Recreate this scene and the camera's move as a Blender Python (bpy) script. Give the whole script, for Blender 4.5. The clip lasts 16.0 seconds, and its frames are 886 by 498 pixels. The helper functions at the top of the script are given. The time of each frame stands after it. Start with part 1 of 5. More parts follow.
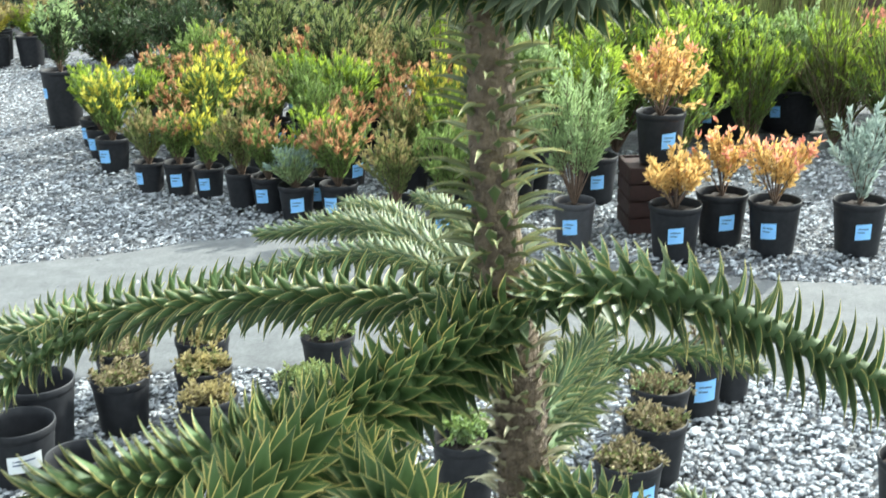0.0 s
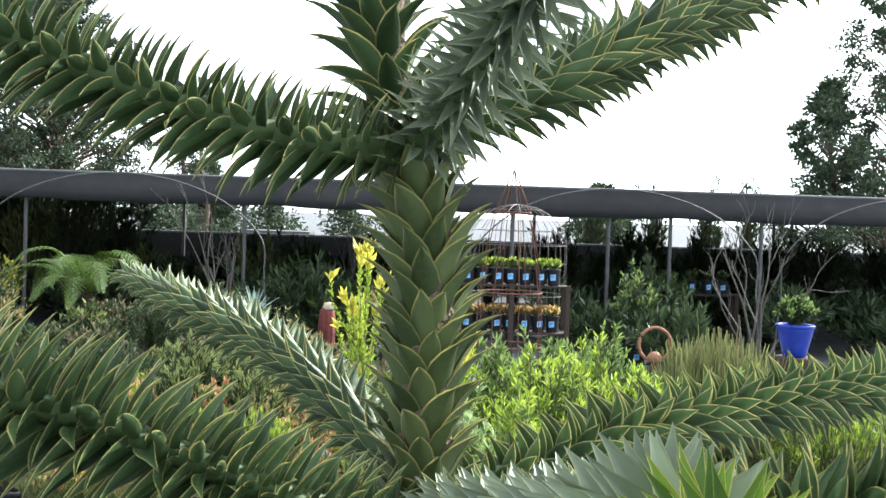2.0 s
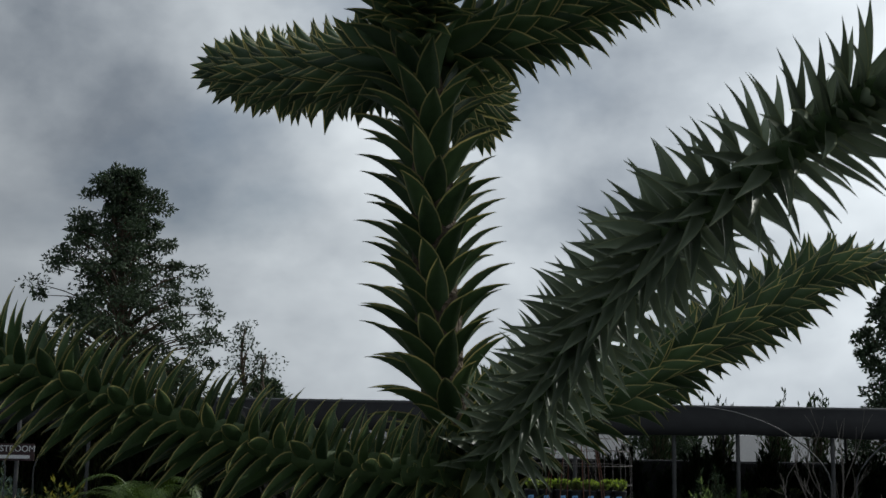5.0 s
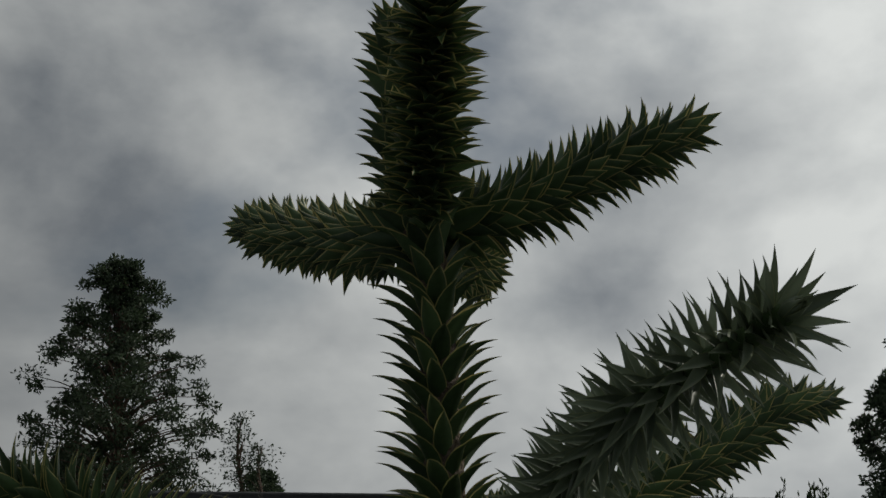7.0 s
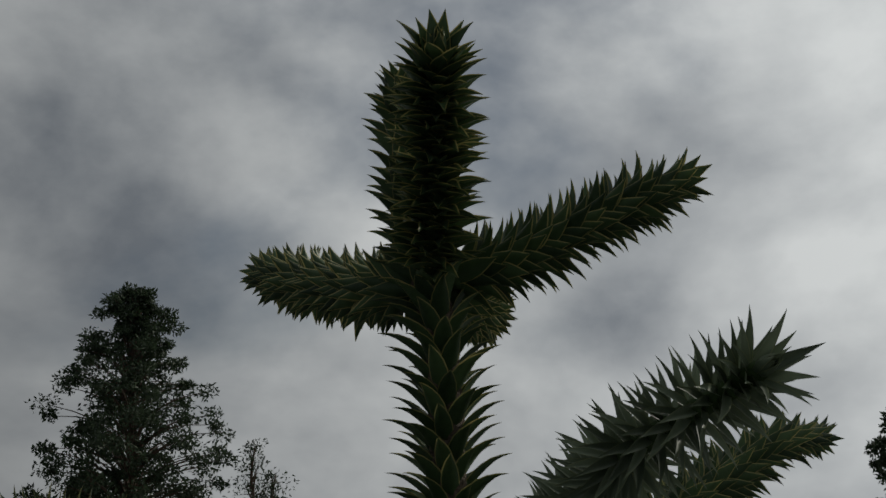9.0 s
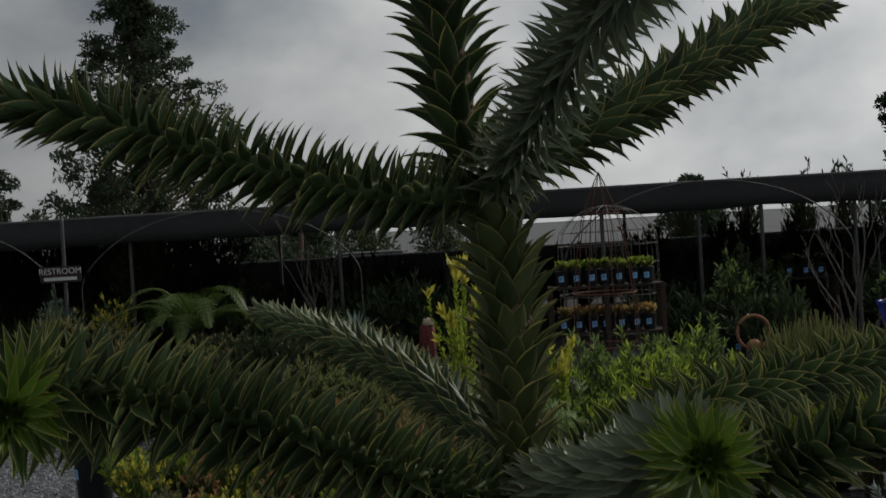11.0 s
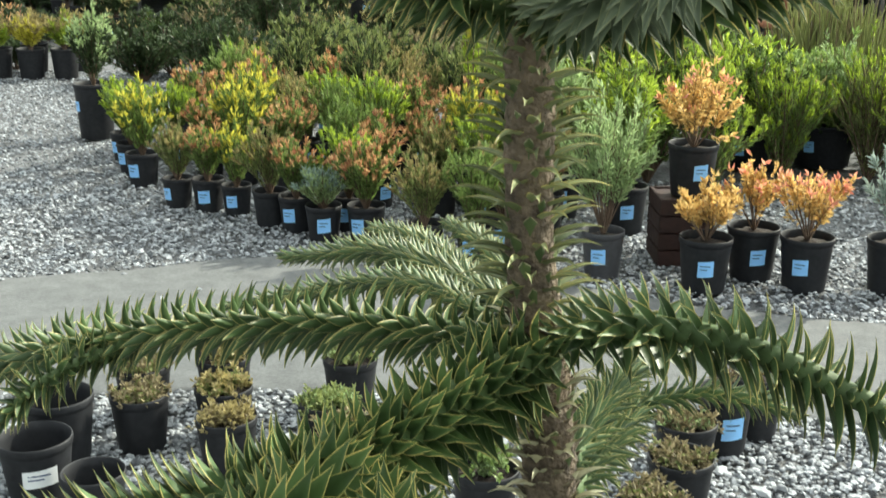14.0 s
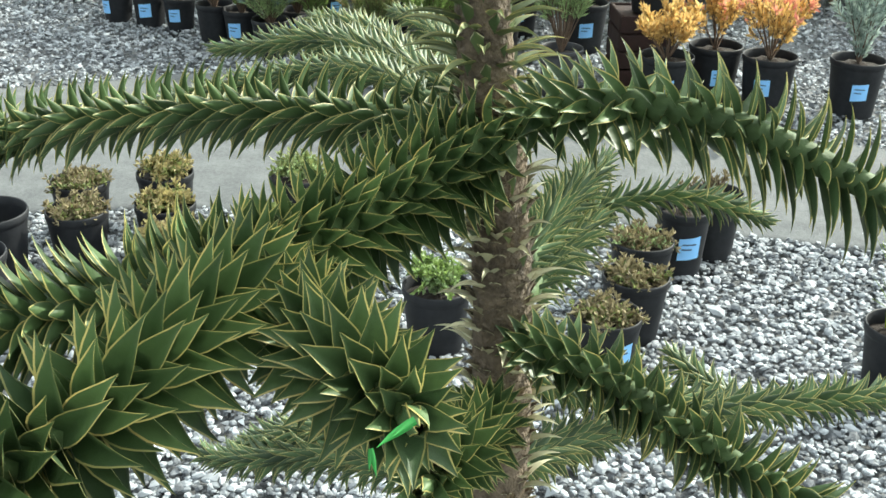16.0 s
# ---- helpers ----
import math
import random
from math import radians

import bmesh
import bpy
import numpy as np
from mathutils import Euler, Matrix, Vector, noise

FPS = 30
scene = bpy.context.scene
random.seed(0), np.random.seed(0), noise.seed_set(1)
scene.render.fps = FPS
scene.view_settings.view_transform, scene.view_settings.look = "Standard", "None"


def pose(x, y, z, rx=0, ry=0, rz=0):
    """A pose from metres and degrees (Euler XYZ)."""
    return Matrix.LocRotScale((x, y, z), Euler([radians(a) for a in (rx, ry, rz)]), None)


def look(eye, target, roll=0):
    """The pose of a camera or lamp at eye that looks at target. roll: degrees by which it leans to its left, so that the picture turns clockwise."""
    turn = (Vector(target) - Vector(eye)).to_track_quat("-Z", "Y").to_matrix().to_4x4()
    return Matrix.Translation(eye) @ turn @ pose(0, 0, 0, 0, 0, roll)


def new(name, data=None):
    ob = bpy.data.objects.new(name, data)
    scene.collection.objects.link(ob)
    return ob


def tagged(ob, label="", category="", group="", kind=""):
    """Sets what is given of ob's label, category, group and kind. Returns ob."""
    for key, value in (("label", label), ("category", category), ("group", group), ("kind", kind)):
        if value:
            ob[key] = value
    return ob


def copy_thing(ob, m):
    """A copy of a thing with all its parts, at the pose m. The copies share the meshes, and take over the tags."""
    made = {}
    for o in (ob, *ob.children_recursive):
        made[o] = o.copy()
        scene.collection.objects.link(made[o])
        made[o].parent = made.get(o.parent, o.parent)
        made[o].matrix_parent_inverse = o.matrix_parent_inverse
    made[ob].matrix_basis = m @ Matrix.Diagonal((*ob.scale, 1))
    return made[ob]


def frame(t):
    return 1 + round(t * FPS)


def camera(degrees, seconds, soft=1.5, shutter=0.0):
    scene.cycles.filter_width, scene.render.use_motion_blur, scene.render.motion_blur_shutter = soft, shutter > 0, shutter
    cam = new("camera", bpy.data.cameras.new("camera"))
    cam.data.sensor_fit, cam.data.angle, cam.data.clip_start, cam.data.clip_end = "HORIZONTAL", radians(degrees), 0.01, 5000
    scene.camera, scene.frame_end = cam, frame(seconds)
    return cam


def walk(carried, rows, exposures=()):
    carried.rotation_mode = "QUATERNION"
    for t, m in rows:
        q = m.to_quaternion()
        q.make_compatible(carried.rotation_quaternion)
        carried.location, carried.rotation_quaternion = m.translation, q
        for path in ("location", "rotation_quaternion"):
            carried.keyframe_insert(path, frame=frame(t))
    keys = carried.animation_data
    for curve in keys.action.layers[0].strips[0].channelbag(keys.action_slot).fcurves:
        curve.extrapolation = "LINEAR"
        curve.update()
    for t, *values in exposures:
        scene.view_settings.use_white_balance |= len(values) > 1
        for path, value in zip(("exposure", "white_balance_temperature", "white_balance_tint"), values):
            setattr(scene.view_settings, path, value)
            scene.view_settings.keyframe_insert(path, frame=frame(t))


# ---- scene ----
cam = camera(41.2, 16.0, shutter=0.2)
PATH = [
    (0, (0.158, 0.041, 1.523), (0.057, 1.943, 0.912), -1.2),
    (0.5, (0.157, 0.106, 1.574), (0.152, 2.05, 1.107), 1.5),
    (1, (0.144, 0.163, 1.614), (0.181, 2.141, 1.32), 2.8),
    (1.5, (0.147, 0.2, 1.641), (0.189, 2.195, 1.515), 1.9),
    (2, (0.146, 0.245, 1.645), (0.173, 2.244, 1.589), 1.9),
    (2.5, (0.138, 0.29, 1.651), (0.154, 2.29, 1.642), 2.3),
    (3, (0.131, 0.317, 1.661), (0.106, 2.317, 1.688), 2.0),
    (3.5, (0.135, 0.322, 1.676), (0.092, 2.319, 1.789), 2.0),
    (4, (0.139, 0.31, 1.691), (0.062, 2.299, 1.882), 1.6),
    (4.5, (0.142, 0.281, 1.704), (0.06, 2.263, 1.96), 1.5),
    (4.7, (0.144, 0.264, 1.71), (0.062, 2.243, 1.985), 1.1),
    (6.8, (0.146, 0.091, 1.748), (0.066, 2.041, 2.184), 0.8),
    (7, (0.144, 0.078, 1.749), (0.067, 2.026, 2.197), 0.7),
    (7.5, (0.143, 0.045, 1.758), (0.066, 1.983, 2.248), 0.6),
    (8, (0.145, 0.017, 1.761), (0.065, 1.947, 2.279), 0.4),
    (8.2, (0.147, 0.009, 1.761), (0.061, 1.94, 2.276), 0.4),
    (10.3, (0.154, 0.03, 1.707), (-0.002, 2.014, 1.908), -1.5),
    (10.5, (0.152, 0.027, 1.688), (-0.024, 2.016, 1.799), -2.1),
    (10.8, (0.156, 0.033, 1.672), (-0.004, 2.027, 1.691), -3.0),
    (11, (0.159, 0.038, 1.663), (0.029, 2.034, 1.626), -3.4),
    (11.5, (0.156, 0.038, 1.645), (0.057, 2.034, 1.551), -1.0),
    (12, (0.15, 0.047, 1.626), (0.047, 2.036, 1.444), -0.3),
    (12.5, (0.143, 0.053, 1.612), (-0.008, 2.033, 1.369), 0.4),
    (13, (0.15, 0.056, 1.602), (-0.008, 2.027, 1.302), -0.6),
    (13.5, (0.154, 0.067, 1.562), (-0.025, 2.008, 1.113), -0.4),
    (14, (0.15, 0.085, 1.516), (0.006, 1.996, 0.944), 0.3),
    (14.5, (0.148, 0.11, 1.474), (0.05, 1.971, 0.746), 1.0),
    (15, (0.148, 0.118, 1.461), (0.063, 1.96, 0.688), 1.4),
    (15.5, (0.151, 0.13, 1.458), (0.1, 1.97, 0.676), 1.6),
    (16, (0.154, 0.188, 1.438), (0.096, 2.002, 0.597), 1.5),
]
EXPOSURES = [(0, 0.9, 6100, 0), (0.5, 0.95, 6000, 0), (1, 1.1, 6050, 2), (1.5, 1.25, 6050, 4), (2, 0.8, 5950, 6), (3, 0.05, 5600, 5), (3.5, -0.35, 5600, 4),
             (4, -1.2, 5450, 6), (4.5, -1.65, 5700, 6), (7, -2.4, 6450, 6), (8, -2.45, 6400, 6), (10.3, -2.6, 6350, 8), (11, -2.25, 6450, 8), (11.5, -1.45, 6600, 7),
             (12, -1.2, 6900, 5), (12.5, -1.0, 7000, 3), (13, -0.68, 7100, 2), (13.5, 0.05, 7000, 1), (14, 0.45, 6700, -1), (15, 0.55, 6400, -2), (16, 0.55, 6400, -2)]
walk(cam, [(t, look(eye, target, roll)) for t, eye, target, roll in PATH], EXPOSURES)

# ---- world, sun ----
SUN_ELEV, SUN_AZ = 33.0, 52.0        # degrees; azimuth from +y towards +x
sun_dir = Vector((math.sin(radians(SUN_AZ)) * math.cos(radians(SUN_ELEV)),
                  math.cos(radians(SUN_AZ)) * math.cos(radians(SUN_ELEV)), math.sin(radians(SUN_ELEV))))


def build_world():
    world = bpy.data.worlds.new("world")
    scene.world = world
    world.use_nodes = True
    nt = world.node_tree
    nt.nodes.clear()
    N, L = nt.nodes.new, nt.links.new
    out, bg = N("ShaderNodeOutputWorld"), N("ShaderNodeBackground")
    sky = N("ShaderNodeTexSky")
    sky.sky_type, sky.sun_disc = "NISHITA", False
    sky.sun_elevation, sky.sun_rotation = radians(SUN_ELEV), radians(SUN_AZ)
    co = N("ShaderNodeTexCoord")
    mp = N("ShaderNodeMapping")
    mp.inputs["Scale"].default_value = (1.0, 1.0, 1.45)
    mp.inputs["Location"].default_value = (1.3, 0.75, 0.42)
    L(co.outputs["Generated"], mp.inputs["Vector"])
    n1, n2 = N("ShaderNodeTexNoise"), N("ShaderNodeTexNoise")
    for n, s, d, ro in ((n1, 2.0, 7, 0.52), (n2, 2.7, 8, 0.52)):
        n.inputs["Scale"].default_value, n.inputs["Detail"].default_value, n.inputs["Roughness"].default_value = s, d, ro
        n.inputs["Distortion"].default_value = 0.15
        L(mp.outputs["Vector"], n.inputs["Vector"])
    cover = N("ShaderNodeMapRange")
    cover.inputs["From Min"].default_value, cover.inputs["From Max"].default_value = 0.36, 0.54
    cover.inputs["To Min"].default_value = 0.25
    cover.interpolation_type = "SMOOTHSTEP"
    L(n1.outputs["Fac"], cover.inputs["Value"])
    tone = N("ShaderNodeValToRGB")
    tone.color_ramp.elements[0].position, tone.color_ramp.elements[0].color = 0.36, (4.2, 4.5, 5.0, 1)
    tone.color_ramp.elements[1].position, tone.color_ramp.elements[1].color = 0.62, (13.5, 13.5, 13.4, 1)
    L(n2.outputs["Fac"], tone.inputs["Fac"])
    # clouds are brighter round the hidden sun
    dot = N("ShaderNodeVectorMath")
    dot.operation = "DOT_PRODUCT"
    dot.inputs[1].default_value = sun_dir
    L(co.outputs["Generated"], dot.inputs[0])
    halo = N("ShaderNodeMapRange")
    halo.inputs["From Min"].default_value, halo.inputs["From Max"].default_value = 0.05, 1.0
    halo.inputs["To Min"].default_value, halo.inputs["To Max"].default_value = 0.74, 2.2
    L(dot.outputs["Value"], halo.inputs["Value"])
    lit = N("ShaderNodeVectorMath")
    lit.operation = "SCALE"
    L(tone.outputs["Color"], lit.inputs[0])
    L(halo.outputs["Result"], lit.inputs["Scale"])
    mix = N("ShaderNodeMix")
    mix.data_type = "RGBA"
    L(cover.outputs["Result"], mix.inputs["Factor"])
    L(sky.outputs["Color"], mix.inputs[6])
    L(lit.outputs["Vector"], mix.inputs[7])
    L(mix.outputs[2], bg.inputs["Color"])
    bg.inputs["Strength"].default_value = 0.14
    L(bg.outputs["Background"], out.inputs["Surface"])


build_world()
sun = new("sun", bpy.data.lights.new("sun", "SUN"))
sun.data.energy, sun.data.angle, sun.data.color = 6.6, radians(0.6), (1.0, 0.93, 0.83)
sun.matrix_world = look(sun_dir * 60, (0, 0, 0))


# ---- materials ----
def mat(name, color, rough=0.6, vary=0.25, scale=30.0, bump=0.0, metal=0.0, translucent=0.0, second=None, island=False, spec=0.5, bump_scale=None):
    """A surface with grain at two scales; island: each piece has a shade of its own."""
    m = bpy.data.materials.new(name)
    m.use_nodes = True
    nt = m.node_tree
    N, L = nt.nodes.new, nt.links.new
    b = nt.nodes["Principled BSDF"]
    b.inputs["Roughness"].default_value, b.inputs["Metallic"].default_value = rough, metal
    b.inputs["Specular IOR Level"].default_value = spec
    co = N("ShaderNodeTexCoord")
    fine, broad = N("ShaderNodeTexNoise"), N("ShaderNodeTexNoise")
    for n, s in ((fine, scale), (broad, scale * 0.13)):
        n.inputs["Scale"].default_value, n.inputs["Detail"].default_value = s, 6
        L(co.outputs["Object"], n.inputs["Vector"])
    add = N("ShaderNodeMath")
    add.operation = "MULTIPLY_ADD"
    L(fine.outputs["Fac"], add.inputs[0])
    add.inputs[1].default_value = 0.5
    half = N("ShaderNodeMath")
    half.operation = "MULTIPLY"
    half.inputs[1].default_value = 0.5
    L(broad.outputs["Fac"], half.inputs[0])
    L(half.outputs[0], add.inputs[2])
    fac = add.outputs[0]
    lo, hi = 0.32, 0.68
    if island:
        g, o = N("ShaderNodeNewGeometry"), N("ShaderNodeObjectInfo")
        s1, fr, bl = N("ShaderNodeMath"), N("ShaderNodeMath"), N("ShaderNodeMath")
        L(g.outputs["Random Per Island"], s1.inputs[0])
        L(o.outputs["Random"], s1.inputs[1])
        fr.operation = "FRACT"
        L(s1.outputs[0], fr.inputs[0])
        bl.operation = "MULTIPLY_ADD"
        L(fr.outputs[0], bl.inputs[0])
        bl.inputs[1].default_value = 0.5
        sc = N("ShaderNodeMath")
        sc.operation = "MULTIPLY"
        sc.inputs[1].default_value = 0.5
        L(fac, sc.inputs[0])
        L(sc.outputs[0], bl.inputs[2])
        fac = bl.outputs[0]
        lo, hi = 0.2, 0.8
    ramp = N("ShaderNodeValToRGB")
    c2 = second or color
    ramp.color_ramp.elements[0].position, ramp.color_ramp.elements[1].position = lo, hi
    ramp.color_ramp.elements[0].color = (*[c * (1 - vary) for c in color], 1)
    ramp.color_ramp.elements[1].color = (*[min(1, c * (1 + vary)) for c in c2], 1)
    L(fac, ramp.inputs["Fac"])
    L(ramp.outputs["Color"], b.inputs["Base Color"])
    if bump:
        bp, bn = N("ShaderNodeBump"), fine
        if bump_scale:
            bn = N("ShaderNodeTexNoise")
            bn.inputs["Scale"].default_value, bn.inputs["Detail"].default_value = bump_scale, 5
            L(co.outputs["Object"], bn.inputs["Vector"])
        bp.inputs["Strength"].default_value, bp.inputs["Distance"].default_value = bump, 0.01
        L(bn.outputs["Fac"], bp.inputs["Height"])
        L(bp.outputs["Normal"], b.inputs["Normal"])
    if translucent:
        tr, mx = N("ShaderNodeBsdfTranslucent"), N("ShaderNodeMixShader")
        L(ramp.outputs["Color"], tr.inputs["Color"])
        mx.inputs[0].default_value = translucent
        L(b.outputs["BSDF"], mx.inputs[1])
        L(tr.outputs["BSDF"], mx.inputs[2])
        L(mx.outputs["Shader"], nt.nodes["Material Output"].inputs["Surface"])
    return m


M_NEEDLE = mat("araucaria_leaf", (0.034, 0.068, 0.025), 0.46, 0.35, 60, 0.2, second=(0.074, 0.122, 0.046), island=True, spec=0.4, translucent=0.1)
M_NEEDLE_YOUNG = mat("araucaria_young_leaf", (0.036, 0.092, 0.01), 0.45, 0.35, 60, 0.1, second=(0.1, 0.17, 0.02), island=True, translucent=0.15)
M_STEM_LEAF = mat("araucaria_stem_leaf", (0.05, 0.085, 0.026), 0.5, 0.35, 60, 0.2, second=(0.11, 0.14, 0.055), island=True, spec=0.35)
M_STEM_MARGIN = mat("araucaria_stem_margin", (0.22, 0.25, 0.08), 0.5, 0.3, 80, second=(0.34, 0.3, 0.1), island=True, translucent=0.3)
M_MARGIN = mat("araucaria_leaf_margin", (0.25, 0.28, 0.1), 0.5, 0.4, 80, second=(0.43, 0.36, 0.13), island=True, translucent=0.24)
M_MARGIN_YOUNG = mat("araucaria_young_margin", (0.24, 0.34, 0.04), 0.5, 0.3, 80, second=(0.45, 0.36, 0.06), island=True)
M_PALE = mat("araucaria_pale_leaf", (0.34, 0.36, 0.22), 0.6, 0.35, 60, 0.2, second=(0.5, 0.47, 0.32), island=True)
M_PALE_GREEN = mat("araucaria_yellowed_leaf", (0.13, 0.17, 0.07), 0.55, 0.35, 60, 0.2, second=(0.24, 0.27, 0.13), island=True)
M_DRY = mat("araucaria_dry_leaf", (0.3, 0.23, 0.14), 0.7, 0.4, 60, 0.2, second=(0.42, 0.41, 0.26), island=True)
M_NEEDLE_GREY = mat("araucaria_waxy_leaf", (0.08, 0.11, 0.062), 0.45, 0.3, 60, 0.15, second=(0.18, 0.22, 0.14), island=True, spec=0.5, translucent=0.1)
M_MARGIN_GREY = mat("araucaria_waxy_margin", (0.16, 0.2, 0.1), 0.5, 0.3, 80, second=(0.26, 0.28, 0.15), island=True)
M_BARK = mat("araucaria_bark", (0.07, 0.05, 0.035), 0.9, 0.5, 90, 1.0, second=(0.19, 0.145, 0.1), bump_scale=220)
M_TWIG = mat("green_twig", (0.06, 0.1, 0.03), 0.7, 0.3, 90, 0.3)
M_SHOOT = mat("fresh_shoot", (0.04, 0.3, 0.05), 0.45, 0.2, 60, translucent=0.2)
M_POT = mat("black_nursery_plastic", (0.01, 0.011, 0.014), 0.6, 0.35, 45, 0.06, second=(0.016, 0.017, 0.02), spec=0.3)
M_POT_GREY = mat("weathered_nursery_plastic", (0.045, 0.046, 0.052), 0.55, 0.35, 40, 0.06)
M_SOIL = mat("bark_mulch", (0.024, 0.017, 0.013), 0.95, 0.5, 120, 1.0)
M_TAG = mat("light_blue_tag", (0.25, 0.53, 0.9), 0.5, 0.06, 30)
M_TAG_WHITE = mat("white_tag", (0.75, 0.77, 0.78), 0.5, 0.06, 30)
M_INK = mat("tag_ink", (0.05, 0.08, 0.16), 0.6, 0.1, 30)
M_STEM = mat("woody_stem", (0.12, 0.08, 0.055), 0.85, 0.4, 90, 0.4)
M_BRANCH = mat("bare_grey_branch", (0.13, 0.115, 0.1), 0.9, 0.35, 60, 0.3)
M_GRAVEL = mat("grey_gravel_stone", (0.075, 0.083, 0.097), 0.8, 0.4, 60, 0.25, second=(0.32, 0.34, 0.36), island=True)
M_GROUND = mat("gravel_bed", (0.05, 0.052, 0.056), 0.95, 0.55, 60, 1.0, second=(0.13, 0.134, 0.14))
M_CONCRETE = mat("worn_asphalt_path", (0.085, 0.09, 0.094), 0.9, 0.18, 90, 0.35, second=(0.115, 0.12, 0.122), bump_scale=260)
M_WOOD = mat("dark_red_wood", (0.024, 0.007, 0.005), 0.75, 0.4, 40, 0.4)
M_CLOTH = mat("grey_shade_cloth", (0.036, 0.036, 0.038), 0.9, 0.25, 6, 0.2, translucent=0.12)
M_PIPE = mat("galvanised_pipe", (0.1, 0.1, 0.1), 0.6, 0.3, 40, 0.1, metal=0.3)
M_RUST = mat("rusted_iron", (0.12, 0.05, 0.03), 0.85, 0.4, 60, 0.3)
M_WIRE = mat("grey_wire", (0.16, 0.14, 0.13), 0.6, 0.3, 40, metal=0.4)
M_BLUE = mat("cobalt_glaze", (0.012, 0.04, 0.36), 0.16, 0.25, 14, 0.05)
M_STUMP = mat("dark_stump", (0.05, 0.03, 0.022), 0.9, 0.4, 40, 0.6)
M_RED = mat("red_weathered_paint", (0.13, 0.026, 0.022), 0.8, 0.5, 30, 0.4)
M_CREAM = mat("cream_fluff", (0.5, 0.42, 0.3), 0.9, 0.3, 60, 0.6)
M_FENCE = mat("dark_fence_cloth", (0.02, 0.021, 0.021), 0.95, 0.3, 8, 0.2)
M_BENCH = mat("dark_bench_timber", (0.045, 0.03, 0.022), 0.85, 0.4, 30, 0.4)
M_SIGN = mat("dark_sign_board", (0.05, 0.025, 0.025), 0.7, 0.3, 20)
M_WHITE = mat("white_paint", (0.75, 0.75, 0.74), 0.6, 0.08, 20)
M_TERRA = mat("terracotta_ring", (0.3, 0.14, 0.08), 0.8, 0.35, 40, 0.4)
LEAF = {
    "green": mat("bright_green_foliage", (0.12, 0.2, 0.05), 0.5, 0.4, 40, island=True, second=(0.22, 0.3, 0.09), translucent=0.4),
    "olive": mat("olive_foliage", (0.12, 0.18, 0.055), 0.55, 0.4, 40, island=True, second=(0.24, 0.27, 0.1), translucent=0.4),
    "grey": mat("grey_green_foliage", (0.25, 0.35, 0.15), 0.6, 0.3, 40, island=True, second=(0.37, 0.47, 0.23), translucent=0.4),
    "blue": mat("blue_green_foliage", (0.15, 0.22, 0.18), 0.55, 0.35, 40, island=True, second=(0.26, 0.34, 0.28), translucent=0.2),
    "silver": mat("silver_foliage", (0.26, 0.34, 0.29), 0.6, 0.3, 40, island=True, second=(0.4, 0.47, 0.42), translucent=0.3),
    "yellow": mat("yellow_bracts", (0.46, 0.43, 0.05), 0.5, 0.3, 40, island=True, second=(0.62, 0.58, 0.11), translucent=0.5),
    "lime": mat("lime_foliage", (0.2, 0.33, 0.04), 0.5, 0.35, 40, island=True, second=(0.36, 0.44, 0.06), translucent=0.5),
    "red": mat("red_bracts", (0.5, 0.14, 0.1), 0.5, 0.4, 40, island=True, second=(0.5, 0.35, 0.17), translucent=0.5),
    "bronze": mat("bronze_foliage", (0.23, 0.19, 0.08), 0.55, 0.4, 40, island=True, second=(0.34, 0.29, 0.13), translucent=0.4),
    "orange": mat("orange_foliage", (0.56, 0.35, 0.11), 0.5, 0.3, 40, island=True, second=(0.72, 0.53, 0.22), translucent=0.5),
    "coral": mat("coral_foliage", (0.66, 0.22, 0.17), 0.5, 0.25, 40, island=True, second=(0.74, 0.4, 0.26), translucent=0.5),
    # for dark-leaved plants, and as painted-in shade on the background shrubs
    "dark": mat("dark_and_shade_toned_foliage", (0.03, 0.055, 0.022), 0.55, 0.4, 40, island=True, second=(0.055, 0.085, 0.03), translucent=0.2),
    # the green leaf darkened, with the garden's shade put into its colour
    "garden": mat("shade_toned_garden_foliage", (0.055, 0.1, 0.028), 0.5, 0.4, 40, island=True, second=(0.12, 0.18, 0.045), translucent=0.35),
    "fern": mat("fern_frond", (0.065, 0.12, 0.018), 0.5, 0.3, 40, island=True, second=(0.11, 0.17, 0.025), translucent=0.3),
    "reed": mat("reed_stem", (0.26, 0.31, 0.11), 0.6, 0.3, 40, island=True, second=(0.36, 0.38, 0.15), translucent=0.25),
    "dry": mat("dry_foliage", (0.15, 0.125, 0.07), 0.8, 0.4, 40, island=True, second=(0.24, 0.2, 0.11), translucent=0.2),
    "tree": mat("tree_foliage", (0.035, 0.06, 0.03), 0.55, 0.4, 40, island=True, second=(0.06, 0.09, 0.04), translucent=0.2),
    "pink": mat("pink_bloom", (0.6, 0.28, 0.2), 0.6, 0.3, 40, island=True, translucent=0.3),
}


# ---- mesh tools ----
def mesh_of(name, V, F, mats, MI=None, smooth=True):
    """A mesh from arrays: V (n, 3), F (m, k) faces that all have k corners."""
    V, F = np.asarray(V, dtype=np.float32).reshape(-1, 3), np.asarray(F, dtype=np.int32)
    me = bpy.data.meshes.new(name)
    m, k = F.shape
    me.vertices.add(len(V))
    me.vertices.foreach_set("co", V.ravel())
    me.loops.add(m * k)
    me.loops.foreach_set("vertex_index", F.ravel())
    me.polygons.add(m)
    me.polygons.foreach_set("loop_start", np.arange(0, m * k, k, dtype=np.int32))
    for x in mats:
        me.materials.append(x)
    if MI is not None:
        me.polygons.foreach_set("material_index", np.asarray(MI, dtype=np.int32))
    me.polygons.foreach_set("use_smooth", np.full(m, smooth, dtype=bool))
    me.update(calc_edges=True)
    me.validate()
    return me


